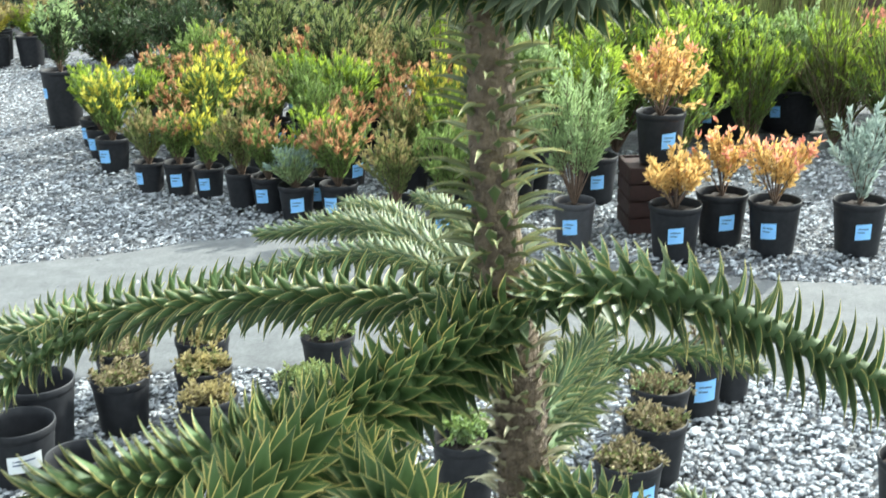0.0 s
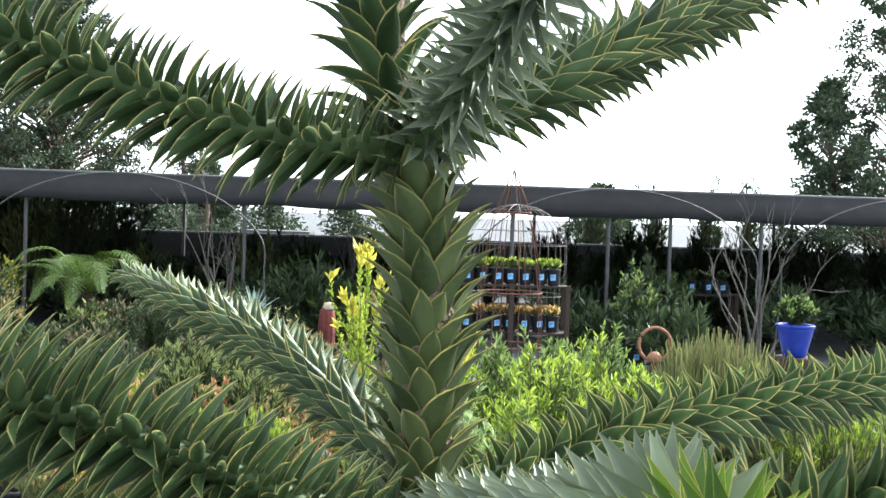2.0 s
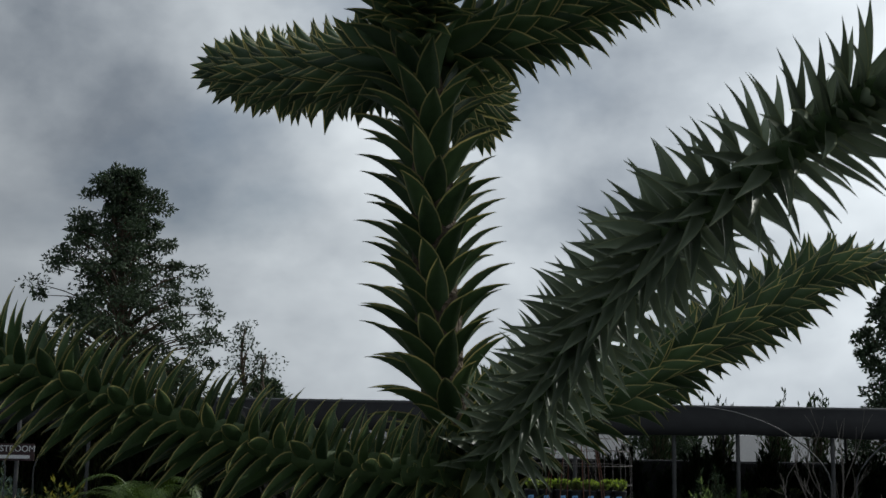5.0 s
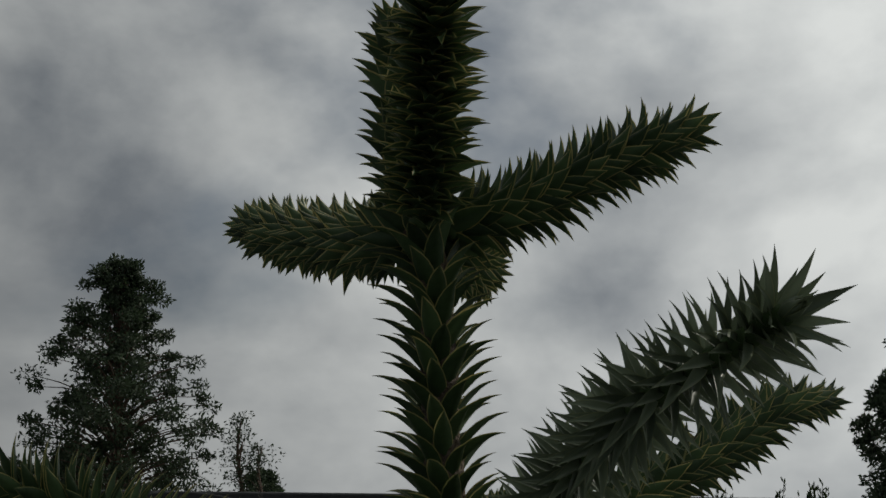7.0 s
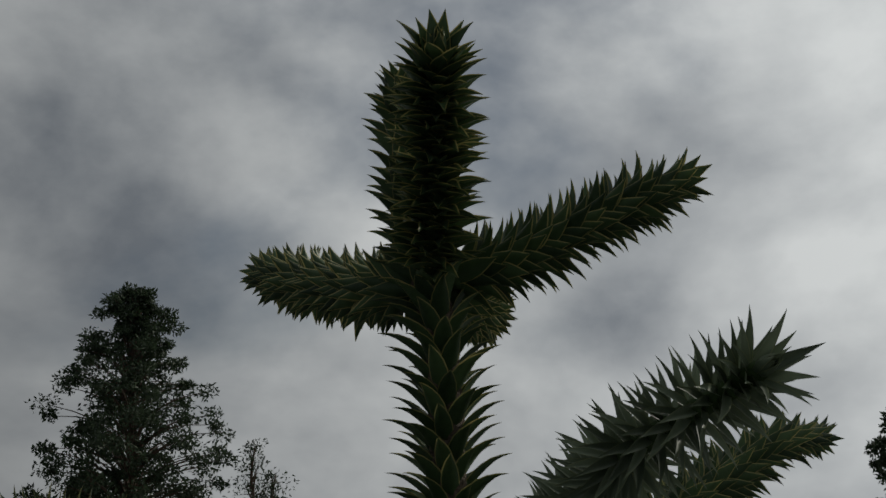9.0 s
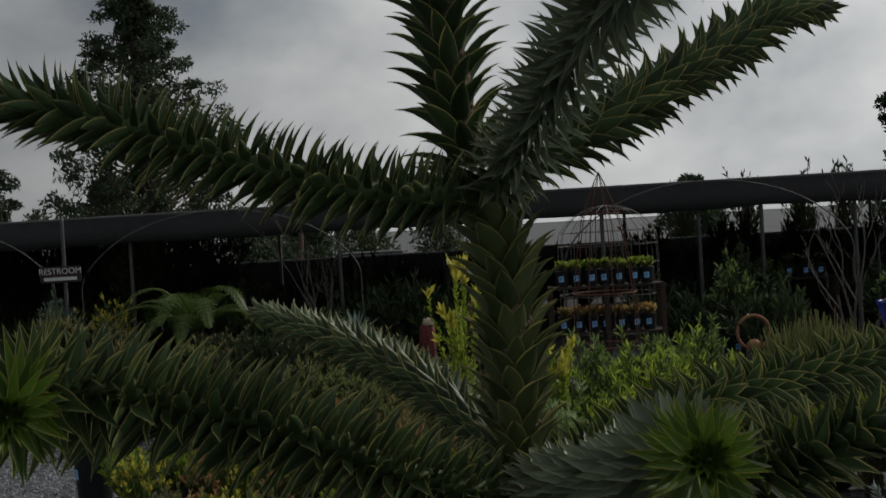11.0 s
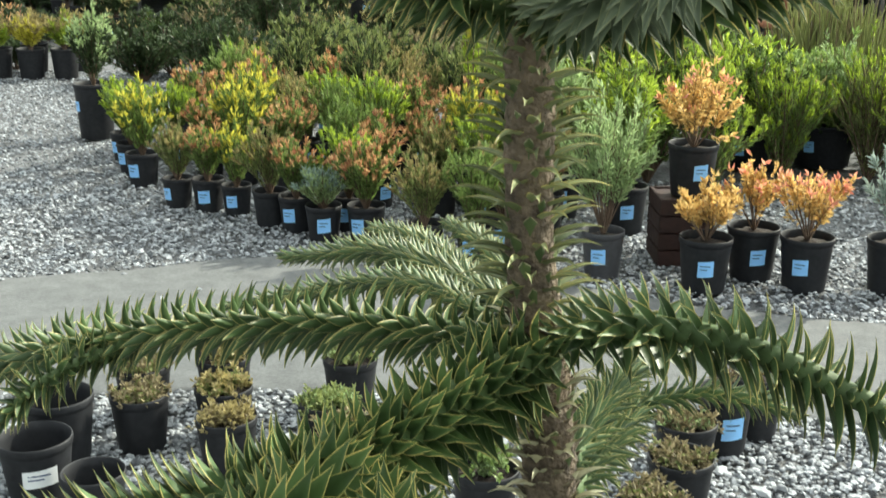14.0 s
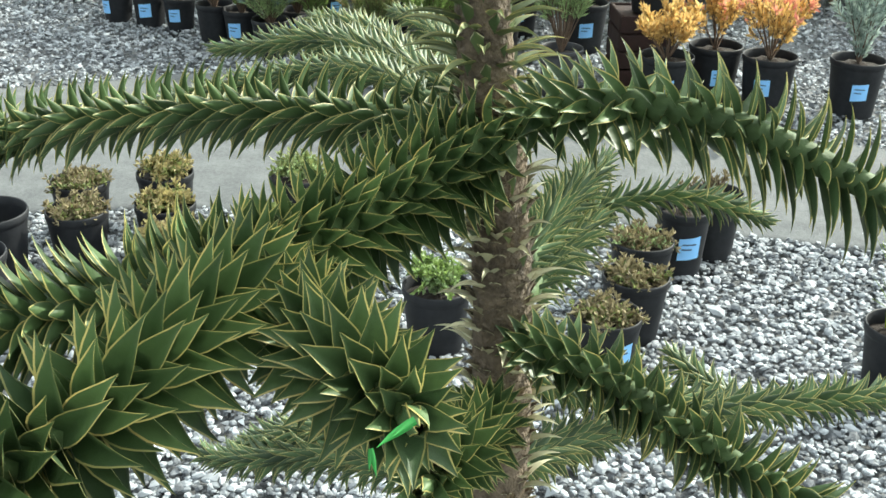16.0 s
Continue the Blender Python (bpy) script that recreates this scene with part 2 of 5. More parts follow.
def child(name, me, parent, label=""):
    ob = new(name, me)
    ob.parent = parent
    return tagged(ob, label)


def part(name, bm, material, parent, label="", smooth=True):
    me = bpy.data.meshes.new(name)
    if smooth:
        for f in bm.faces:
            f.smooth = True
    bm.to_mesh(me)
    bm.free()
    me.materials.append(material)
    return child(name, me, parent, label)


def thing(name, label, category, group="", kind=""):
    ob = new(name)
    ob.empty_display_size = 0.05
    return tagged(ob, label, category, group, kind)


def unit(v):
    v = np.asarray(v, dtype=float)
    return v / np.maximum(np.linalg.norm(v, axis=-1, keepdims=True), 1e-9)


def spline(points, n):
    """n places along a smooth curve through the points, evenly spaced, with tangents, and its length."""
    P = np.array(points, dtype=float)
    P = np.vstack([2 * P[0] - P[1], P, 2 * P[-1] - P[-2]])
    out = []
    for i in range(1, len(P) - 2):
        u = np.linspace(0, 1, 24, endpoint=False)[:, None]
        a, b, c, d = P[i - 1], P[i], P[i + 1], P[i + 2]
        out.append(0.5 * (2 * b + (c - a) * u + (2 * a - 5 * b + 4 * c - d) * u ** 2 + (3 * b - a - 3 * c + d) * u ** 3))
    out = np.vstack(out + [P[-2][None]])
    s = np.concatenate([[0], np.cumsum(np.linalg.norm(np.diff(out, axis=0), axis=1))])
    q = np.linspace(0, s[-1], n)
    C = np.stack([np.interp(q, s, out[:, k]) for k in range(3)], 1)
    return C, unit(np.gradient(C, axis=0)), s[-1]


def frames(T):
    """Two directions across each tangent."""
    ref = np.where(np.abs(T[:, 2:3]) > 0.9, np.array([[1.0, 0, 0]]), np.array([[0, 0, 1.0]]))
    A = unit(np.cross(T, ref))
    return A, np.cross(A, T)


def tube(C, T, radii, sides=8, cap=True):
    """Vertices and quads of a tube along C."""
    A, B = frames(T)
    ang = np.linspace(0, 2 * np.pi, sides, endpoint=False)
    r = np.broadcast_to(np.asarray(radii, dtype=float), (len(C),))
    V = C[:, None] + r[:, None, None] * (np.cos(ang)[None, :, None] * A[:, None] + np.sin(ang)[None, :, None] * B[:, None])
    F = []
    for i in range(len(C) - 1):
        for j in range(sides):
            F.append((i * sides + j, i * sides + (j + 1) % sides, (i + 1) * sides + (j + 1) % sides, (i + 1) * sides + j))
    V = V.reshape(-1, 3)
    if cap:
        V = np.vstack([V, C[0], C[-1]])
        a, b, last = len(V) - 2, len(V) - 1, (len(C) - 1) * sides
        for j in range(0, sides, 2):
            F.append((a, (j + 2) % sides, j + 1, j))
            F.append((b, last + j, last + j + 1, last + (j + 2) % sides))
    return V, np.array(F)


class Heap:
    """Collects vertices and faces of many small pieces for one mesh."""
    def __init__(self):
        self.V, self.F, self.M, self.n = [], [], [], 0

    def add(self, V, F, m=0):
        self.V.append(np.asarray(V).reshape(-1, 3))
        self.F.append(np.asarray(F) + self.n)
        self.M.append(np.full(len(F), m) if np.isscalar(m) else np.asarray(m))
        self.n += len(self.V[-1])

    def mesh(self, name, mats, smooth=True):
        return mesh_of(name, np.vstack(self.V), np.vstack(self.F), mats, np.concatenate(self.M), smooth)


def lathe(profile, sides=28):
    """Vertices and quads of a turned form: profile of (radius, z)."""
    a = np.linspace(0, 2 * np.pi, sides, endpoint=False)
    V = np.array([[(r * math.cos(x), r * math.sin(x), z) for x in a] for r, z in profile]).reshape(-1, 3)
    F = [(i * sides + j, i * sides + (j + 1) % sides, (i + 1) * sides + (j + 1) % sides, (i + 1) * sides + j)
         for i in range(len(profile) - 1) for j in range(sides)]
    return V, np.array(F)


def box_bm(sx, sy, sz, bevel=0.0, centre=(0, 0, 0)):
    bm = bmesh.new()
    bmesh.ops.create_cube(bm, size=1.0)
    bmesh.ops.scale(bm, vec=(sx, sy, sz), verts=bm.verts)
    bmesh.ops.translate(bm, vec=centre, verts=bm.verts)
    if bevel:
        bmesh.ops.bevel(bm, geom=bm.edges[:], offset=bevel, segments=2, affect="EDGES")
    return bm


def rod(parent, name, points, radius, material, sides=8, n=24):
    C, T, _ = spline(points, n)
    V, F = tube(C, T, radius, sides)
    return child(name, mesh_of(name, V, F, [material]), parent)


# ---- ground ----
def ground_sheet():
    x = np.concatenate([[-900, -300, -100, -40], np.linspace(-15, 15, 61), [40, 100, 300, 900]])
    y = np.concatenate([[-900, -300, -100, -30], np.linspace(-5, 25, 61), [40, 100, 300, 1800]])
    X, Y = np.meshgrid(x, y)
    near = (np.abs(X) < 15.1) & (Y > -5.1) & (Y < 25.1)
    Z = np.where(near, 0.012 * np.sin(X * 1.7 + 0.4) * np.sin(Y * 1.3), 0) - 0.022
    V = np.stack([X, Y, Z], -1).reshape(-1, 3)
    w = len(x)
    F = [(j * w + i, j * w + i + 1, (j + 1) * w + i + 1, (j + 1) * w + i) for j in range(len(y) - 1) for i in range(w - 1)]
    tagged(new("ground", mesh_of("ground", V, F, [M_GROUND])), "grey gravel ground of a plant nursery", "ground", kind="structure")


def far_edge(x):
    return np.interp(x, [-9, -4.5, -1.9, -1.15, -0.9, 0.38, 0.75, 1.16, 1.5, 3.0, 9], [3.5, 3.9, 4.6, 4.92, 4.98, 4.66, 4.53, 4.4, 4.31, 4.15, 3.9])


def near_edge(x):
    return np.interp(x, [-9, -1.23, -0.7, 0.82, 1.05, 1.4, 9], [3.3, 3.42, 3.51, 3.5, 3.45, 3.38, 3.2])


def path_slab():
    xs = np.linspace(-12, 12, 161)
    wob = 0.025 * np.sin(xs * 5.1) + 0.015 * np.sin(xs * 13.7)
    rows = []
    for k, (dy0, z) in enumerate(((0.0, -0.04), (0.0, -0.004), (0.03, 0.004))):
        rows.append(np.stack([xs, near_edge(xs) + dy0 + wob, np.full_like(xs, z)], 1))
    for u in (0.25, 0.5, 0.75):
        rows.append(np.stack([xs, near_edge(xs) * (1 - u) + far_edge(xs) * u, np.full_like(xs, 0.006 + 0.002 * u)], 1))
    for dy0, z in ((-0.03, 0.004), (0.0, -0.004), (0.0, -0.04)):
        rows.append(np.stack([xs, far_edge(xs) + dy0 - wob[::-1], np.full_like(xs, z)], 1))
    V, w = np.vstack(rows), len(xs)
    F = [(j * w + i, j * w + i + 1, (j + 1) * w + i + 1, (j + 1) * w + i) for j in range(len(rows) - 1) for i in range(w - 1)]
    tagged(new("path", mesh_of("path", V, F, [M_CONCRETE])), "worn grey asphalt path between gravel beds", "path", kind="structure")


def stone_forms(rng, count):
    t = (1 + 5 ** 0.5) / 2
    base = unit(np.array([(-1, t, 0), (1, t, 0), (-1, -t, 0), (1, -t, 0), (0, -1, t), (0, 1, t), (0, -1, -t), (0, 1, -t), (t, 0, -1), (t, 0, 1), (-t, 0, -1), (-t, 0, 1)]))
    F = np.array([(0, 11, 5), (0, 5, 1), (0, 1, 7), (0, 7, 10), (0, 10, 11), (1, 5, 9), (5, 11, 4), (11, 10, 2), (10, 7, 6), (7, 1, 8),
                  (3, 9, 4), (3, 4, 2), (3, 2, 6), (3, 6, 8), (3, 8, 9), (4, 9, 5), (2, 4, 11), (6, 2, 10), (8, 6, 7), (9, 8, 1)])
    return [base * rng.uniform(0.72, 1.25, (12, 1)) for _ in range(count)], F


def gravel(name, label, boxes, size, seed, coarse=False):
    """Loose stones over rectangles (x0, y0, x1, y1, stones to the square metre), clear of the path."""
    rng = np.random.default_rng(seed)
    forms, F0 = stone_forms(rng, 12)
    if coarse:
        octa = np.array([(1, 0, 0), (0, 1, 0), (-1, 0, 0), (0, -1, 0), (0, 0, 1), (0, 0, -1.0)])
        forms = [octa * rng.uniform(0.8, 1.3, (6, 1)) for _ in range(12)]
        F0 = np.array([(0, 1, 4), (1, 2, 4), (2, 3, 4), (3, 0, 4), (1, 0, 5), (2, 1, 5), (3, 2, 5), (0, 3, 5)])
    forms = np.array(forms)
    nv = forms.shape[1]
    P = []
    for x0, y0, x1, y1, d in boxes:
        n = int((x1 - x0) * (y1 - y0) * d)
        P.append(np.stack([rng.uniform(x0, x1, n), rng.uniform(y0, y1, n)], 1))
    P = np.vstack(P)
    inside = (P[:, 1] > near_edge(P[:, 0]) + 0.01) & (P[:, 1] < far_edge(P[:, 0]) - 0.01)
    stray = rng.random(len(P)) < 0.012
    P = P[~inside | stray]
    n = len(P)
    S = size * rng.lognormal(0, 0.28, n)
    q = rng.normal(size=(n, 4))
    q /= np.linalg.norm(q, axis=1, keepdims=True)
    w, x, y, z = q.T
    R = np.stack([np.stack([1 - 2 * (y * y + z * z), 2 * (x * y - z * w), 2 * (x * z + y * w)], -1),
                  np.stack([2 * (x * y + z * w), 1 - 2 * (x * x + z * z), 2 * (y * z - x * w)], -1),
                  np.stack([2 * (x * z - y * w), 2 * (y * z + x * w), 1 - 2 * (x * x + y * y)], -1)], 1)
    V = forms[rng.integers(0, len(forms), n)] * np.array([1.0, 0.75, 0.6])
    V = np.einsum("nij,nkj->nki", R, V) * (S / 2)[:, None, None]
    V[:, :, 2] *= 0.6
    V += np.stack([P[:, 0], P[:, 1], rng.uniform(-0.012, 0.008, n)], 1)[:, None]
    F = F0[None] + (np.arange(n) * nv)[:, None, None]
    tagged(new(name, mesh_of(name, V.reshape(-1, 3), F.reshape(-1, 3), [M_GRAVEL], smooth=False)), label, "gravel", kind="stuff")


ground_sheet()
path_slab()
gravel("gravel", "coarse grey and white river gravel beside the path", [(-1.5, 2.05, 1.6, 3.62, 4900)], 0.0215, 1)
gravel("gravel", "loose pale gravel beyond the path", [(-4.0, 4.2, 0.0, 6.2, 2500), (0.0, 4.2, 2.3, 5.4, 2500), (-6.5, 6.2, -1.2, 10.5, 1100), (0.0, 5.4, 3.0, 6.6, 1300), (2.3, 4.2, 4.2, 5.4, 700)], 0.025, 2, True)
gravel("gravel", "thinner scattered gravel round the tree", [(-3.4, -0.6, 3.4, 3.7, 520)], 0.024, 3, True)


# ---- the monkey puzzle tree ----
GOLDEN = math.pi * (3 - 5 ** 0.5)


def blade(th0, th1, width, cup=0.36):
    """A stiff pointed leaf of length 1 that leaves its stem at th0 and ends at th1 degrees from it, its tip flicked outwards:
    columns across, along the stem, away from it. Its margin is the second material."""
    s = np.array([0, 0.12, 0.28, 0.46, 0.64, 0.8, 0.92, 1.0])
    w = np.array([0.85, 0.98, 1.0, 0.87, 0.59, 0.31, 0.13, 0.012]) * width / 2
    th = np.radians(th0 + (th1 - th0) * s + 14 * np.clip(s - 0.7, 0, 1) / 0.3)
    ds = np.diff(s, prepend=0)
    out, along = np.cumsum(np.sin(th) * ds), np.cumsum(np.cos(th) * ds)
    V = []
    for k in range(len(s)):
        m = min(0.045 * width / w[k], 0.36)
        for x in (-1, -1 + m, 0, 1 - m, 1):
            lift = cup * 2 * w[k] * (abs(x) ** 1.3 - 0.45)
            V.append((x * w[k], along[k] + lift * math.sin(th[k]), out[k] - lift * math.cos(th[k])))
    F, M = [], []
    for k in range(len(s) - 1):
        for c in range(4):
            a = k * 5 + c
            F.append((a, a + 1, a + 6, a + 5))
            M.append(1 if c in (0, 3) else 0)
    return np.array(V), np.array(F), np.array(M)


def set_leaves(C, T, length, step, leaf, spread, width, rng, radius, taper=True, tip=0.12, rise=0.0):
    """Places of spirally set leaves along an axis: rows of (place, across, along, away, length, age 0 old, 1 grown, 2 young)."""
    s = np.arange(0.004, length, step)
    u = s / length
    q = np.linspace(0, length, len(C))
    P = np.stack([np.interp(s, q, C[:, k]) for k in range(3)], 1)
    TT = unit(np.stack([np.interp(s, q, T[:, k]) for k in range(3)], 1))
    A, B = frames(TT)
    a = np.arange(len(s)) * GOLDEN + rng.normal(0, 0.06, len(s))
    R = np.cos(a)[:, None] * A + np.sin(a)[:, None] * B
    tilt = rng.normal(0, radians(4), len(s))
    if rise:
        k = min(1.0, rise * 5)
        tilt = tilt + radians(25) * max(0.0, rise - 0.2) * (1 - np.abs(R[:, 2])) * (R[:, 2] > -0.35)
        tilt = tilt - k * radians(36) * np.clip(R[:, 2], 0, 1) * (1 - u ** 6) + k * radians(20) * np.clip(-R[:, 2], 0, 1)
    T2 = unit(TT * np.cos(tilt)[:, None] - R * np.sin(tilt)[:, None])
    R2 = unit(R * np.cos(tilt)[:, None] + TT * np.sin(tilt)[:, None])
    if rise:
        up = np.array([0, 0, 1.0]) - R2 * R2[:, 2:3]
        k = (rise * np.clip(1.2 + 2.0 * R[:, 2], -0.7, 1.0) * (1 - u ** 6))[:, None]
        T2 = unit(T2 + up * k)
    twist = rng.normal(0, 0.06, len(s))[:, None]
    W = unit(np.cross(T2, R2) + twist * T2)
    T2 = unit(np.cross(R2, W))
    L = leaf * rng.normal(1, 0.06, len(s))
    if rise:
        L *= 1 + 0.32 * np.clip(-R[:, 2], 0, 1)
    if taper:
        L *= np.interp(u, [0, 0.06, 0.2, 0.8, 1], [0.55, 0.8, 1.0, 1.0, 0.72])
    rad = np.interp(u, [0, 1], radius)
    age = np.where(u > 1 - tip, 2, np.where(u > 1 - 2.2 * tip, 1, 0))
    return P + R * (rad * 0.85)[:, None], W, T2, R2, L, age


def leaf_mesh(name, rows, forms, mats):
    P, W, T, R, L, age = rows
    heap = Heap()
    for k, (V0, F0, M0, shift) in enumerate(forms):
        pick = np.flatnonzero(age == k)
        if not len(pick):
            continue
        B = np.stack([W[pick], T[pick], R[pick]], 1) * L[pick][:, None, None]
        V = np.einsum("kj,nji->nki", V0, B) + P[pick][:, None]
        F = F0[None] + (np.arange(len(pick)) * len(V0))[:, None, None]
        heap.add(V.reshape(-1, 3), F.reshape(-1, 4), np.tile(M0 + shift, len(pick)))
    return heap.mesh(name, mats)


TREE_MATS = [M_NEEDLE, M_MARGIN, M_NEEDLE_YOUNG, M_MARGIN_YOUNG]
WAXY_MATS = [M_NEEDLE_GREY, M_MARGIN_GREY, M_NEEDLE_YOUNG, M_MARGIN_YOUNG]
single = {}


def leaf_objects(rows, forms, parent, key, mats=TREE_MATS):
    """The same leaves as objects of their own that share their meshes."""
    P, W, T, R, L, age = rows
    for i in range(len(P)):
        k = int(age[i])
        if (key, k) not in single:
            V0, F0, M0, shift = forms[k]
            single[key, k] = mesh_of("leaf", V0, F0, mats[shift:shift + 2], M0)
        ob = child("leaf", single[key, k], parent)
        m = np.eye(4)
        m[:3, 0], m[:3, 1], m[:3, 2], m[:3, 3] = W[i] * L[i], T[i] * L[i], R[i] * L[i], P[i]
        ob.matrix_basis = Matrix(m.tolist())


def bough(tree, points, leaf=0.035, width=0.34, step=0.0012, spread=(62, 78), radius=(0.012, 0.0065), tip=0.12,
          seed=0, lone=0, rise=0.0, young=False, waxy=False, full=False, name="branch", label=""):
    rng = np.random.default_rng(seed)
    C, T, length = spline(points, 40)
    end = np.vstack([C, C[-1] + T[-1] * 0.008, C[-1] + T[-1] * 0.016])
    V, F = tube(end, np.vstack([T, T[-1], T[-1]]), np.append(np.linspace(radius[0], radius[1] * (0.4 if young else 1), len(C)), [radius[1] * (0.15 if young else 0.45), radius[1] * 0.05]), 10)
    stem = child(name, mesh_of(name, V, F, [M_TWIG]), tree, label)
    rows = set_leaves(C, T, length, step, leaf, spread, width, rng, radius, taper=not full, tip=tip, rise=rise)
    # bud of small closed leaves at the end
    n = 30 if young else 18
    a, k = np.arange(n) * GOLDEN, np.linspace(1, 0.15, n)
    A, B = frames(T[-1:])
    R = np.cos(a)[:, None] * A + np.sin(a)[:, None] * B
    Tb, Rb = T[-1] + 0 * R, R
    bud = [C[-1] + T[-1] * 0.004 * (1 - k)[:, None] + R * radius[1] * 0.5 * k[:, None], np.cross(Tb, Rb), Tb, Rb, leaf * ((0.35 + 0.6 * k) if young else (0.3 + 0.4 * k)), np.full(n, 3)]
    rows = [np.concatenate([p, q]) for p, q in zip(rows, bud)]
    if young:
        rows[4] = np.where(rows[5] >= 2, rows[4] * 0.8, rows[4])
    y = 2 if young else 0
    forms = [(*blade(spread[0], spread[1], width), 0), (*blade(spread[0] * 0.8, spread[1] * 0.72, width), 0),
             (*blade(spread[0] * 0.6, spread[1] * 0.55, width * 1.05), y), (*blade(30, -26, width * 1.3), y)]
    if young:
        # open brush of narrow leaves instead of a closed bud
        forms[2:] = [(*blade(72, 64, width * 0.8, 0.4), 2), (*blade(40, 14, width * 0.7, 0.4), 2)]
    if lone:
        leaf_objects([r[-lone:] for r in rows], forms, stem, (spread, width, young))
        rows = [r[:-lone] for r in rows]
    child("foliage", leaf_mesh("foliage", rows, forms, WAXY_MATS if waxy else TREE_MATS), stem)["kind"] = "stuff"
    return stem


def monkey_puzzle():
    tree = thing("monkey_puzzle_tree", "young monkey puzzle tree with whorls of stiff spiny leaves", "tree")
    # stem: bare and scarred low down, scaled with broad leaves higher up
    axis = [(0.196, 1.09, -0.05), (0.19, 1.09, 0.5), (0.182, 1.09, 0.8), (0.176, 1.09, 1.0), (0.161, 1.09, 1.14), (0.151, 1.09, 1.23), (0.147, 1.09, 1.42), (0.148, 1.09, 1.52),
            (0.146, 1.09, 1.61), (0.134, 1.09, 1.68), (0.113, 1.09, 1.745), (0.106, 1.09, 1.80), (0.096, 1.09, 1.95), (0.084, 1.09, 1.99), (0.067, 1.09, 2.07), (0.061, 1.09, 2.165)]
    C, T, length = spline(axis, 420)
    rng = np.random.default_rng(5)
    r = np.interp(C[:, 2], [0, 0.8, 1.14, 1.2, 1.43, 1.68, 1.98, 2.17], [0.033, 0.026, 0.024, 0.022, 0.0205, 0.018, 0.015, 0.008])
    V, F = tube(C, T, r, 28)
    body = V[:-2].reshape(len(C), 28, 3)
    lump = np.array([[noise.noise(Vector((p[0] * 50, p[1] * 50, p[2] * 38))) for p in row] for row in body])
    scar = np.array([[noise.noise(Vector((p[0] * 110, p[1] * 110, p[2] * 170))) for p in row] for row in body])
    V[:-2] += ((0.003 * lump + 0.002 * scar)[:, :, None] * unit(body - C[:, None])).reshape(-1, 3)
    trunk = child("trunk", mesh_of("trunk", V, F, [M_BARK]), tree, "grey-brown trunk with dry leaf scars")

    def run(z0, z1, step, leaf, width, spread, key, alone, mats=None, keep=1.0):
        pick = (C[:, 2] >= z0) & (C[:, 2] <= z1)
        c, t = C[pick], T[pick]
        ln = float(np.linalg.norm(np.diff(c, axis=0), axis=1).sum())
        rr = r[pick]
        rows = set_leaves(c, t, ln, step, leaf, spread, width, rng, (rr[0], rr[-1]), taper=False, tip=0.0001)
        if keep < 1:
            k = rng.random(len(rows[0])) < keep
            rows = [x[k] for x in rows]
        forms = [(*blade(*spread, width), 0)] * 3
        if alone:
            leaf_objects(rows, forms, trunk, key, mats or TREE_MATS)
        else:
            child("foliage", leaf_mesh("foliage", rows, forms, mats or TREE_MATS), trunk)["kind"] = "stuff"

    dry = [M_DRY] * 5
    run(0.3, 1.16, 0.0018, 0.022, 0.6, (14, 50), "stub", False, [M_BARK, M_DRY, M_BARK, M_DRY], 0.8)
    run(0.5, 1.16, 0.0042, 0.022, 0.6, (24, 66), "base", False, dry, 0.6)
    run(0.5, 1.16, 0.0034, 0.042, 0.24, (40, 90), "low", False, [M_PALE, M_DRY, M_PALE, M_DRY], 0.7)
    run(1.16, 1.42, 0.002, 0.052, 0.2, (56, 96), "mid", False, [M_PALE_GREEN, M_MARGIN, M_PALE_GREEN, M_MARGIN], 0.9)
    run(1.0, 1.42, 0.0032, 0.022, 0.75, (8, 30), "scale", False, [M_STEM_LEAF, M_DRY, M_STEM_LEAF, M_DRY], 0.9)
    run(1.42, 1.68, 0.0022, 0.05, 0.4, (18, 54), "upper", True, [M_STEM_LEAF, M_STEM_MARGIN])
    run(1.68, 1.98, 0.0023, 0.052, 0.33, (32, 70), "crown", True)
    run(1.98, 2.165, 0.0021, 0.045, 0.48, (30, 58), "leader", False)
    rosette = [(0.062, 1.09, 2.14), (0.06, 1.09, 2.172), (0.059, 1.09, 2.19)]
    bough(tree, rosette, leaf=0.038, width=0.42, step=0.0009, spread=(46, 62), radius=(0.009, 0.005), tip=0.5, seed=8, name="leader_tip")

    # top whorl
    bough(tree, [(0.080, 1.090, 1.992), (0.016, 1.170, 2.009), (-0.058, 1.270, 2.037), (-0.117, 1.350, 2.065)], leaf=0.043, width=0.4, spread=(46, 60), step=0.0012, seed=11, tip=0.1, full=True)
    bough(tree, [(0.104, 1.090, 2.000), (0.163, 1.110, 2.024), (0.218, 1.130, 2.054), (0.276, 1.150, 2.088), (0.327, 1.165, 2.113)], leaf=0.044, width=0.4, spread=(44, 58), step=0.0012, seed=12, tip=0.07, full=True)
    bough(tree, [(0.101, 1.100, 1.986), (0.122, 1.240, 2.004), (0.133, 1.360, 2.025)], leaf=0.04, width=0.42, step=0.0014, seed=13)
    bough(tree, [(0.087, 1.060, 1.999), (0.096, 1.010, 2.048), (0.100, 0.950, 2.105), (0.102, 0.915, 2.132), (0.103, 0.904, 2.141)], leaf=0.042, width=0.38, spread=(54, 72), step=0.0011, seed=14, tip=0.06, full=True)
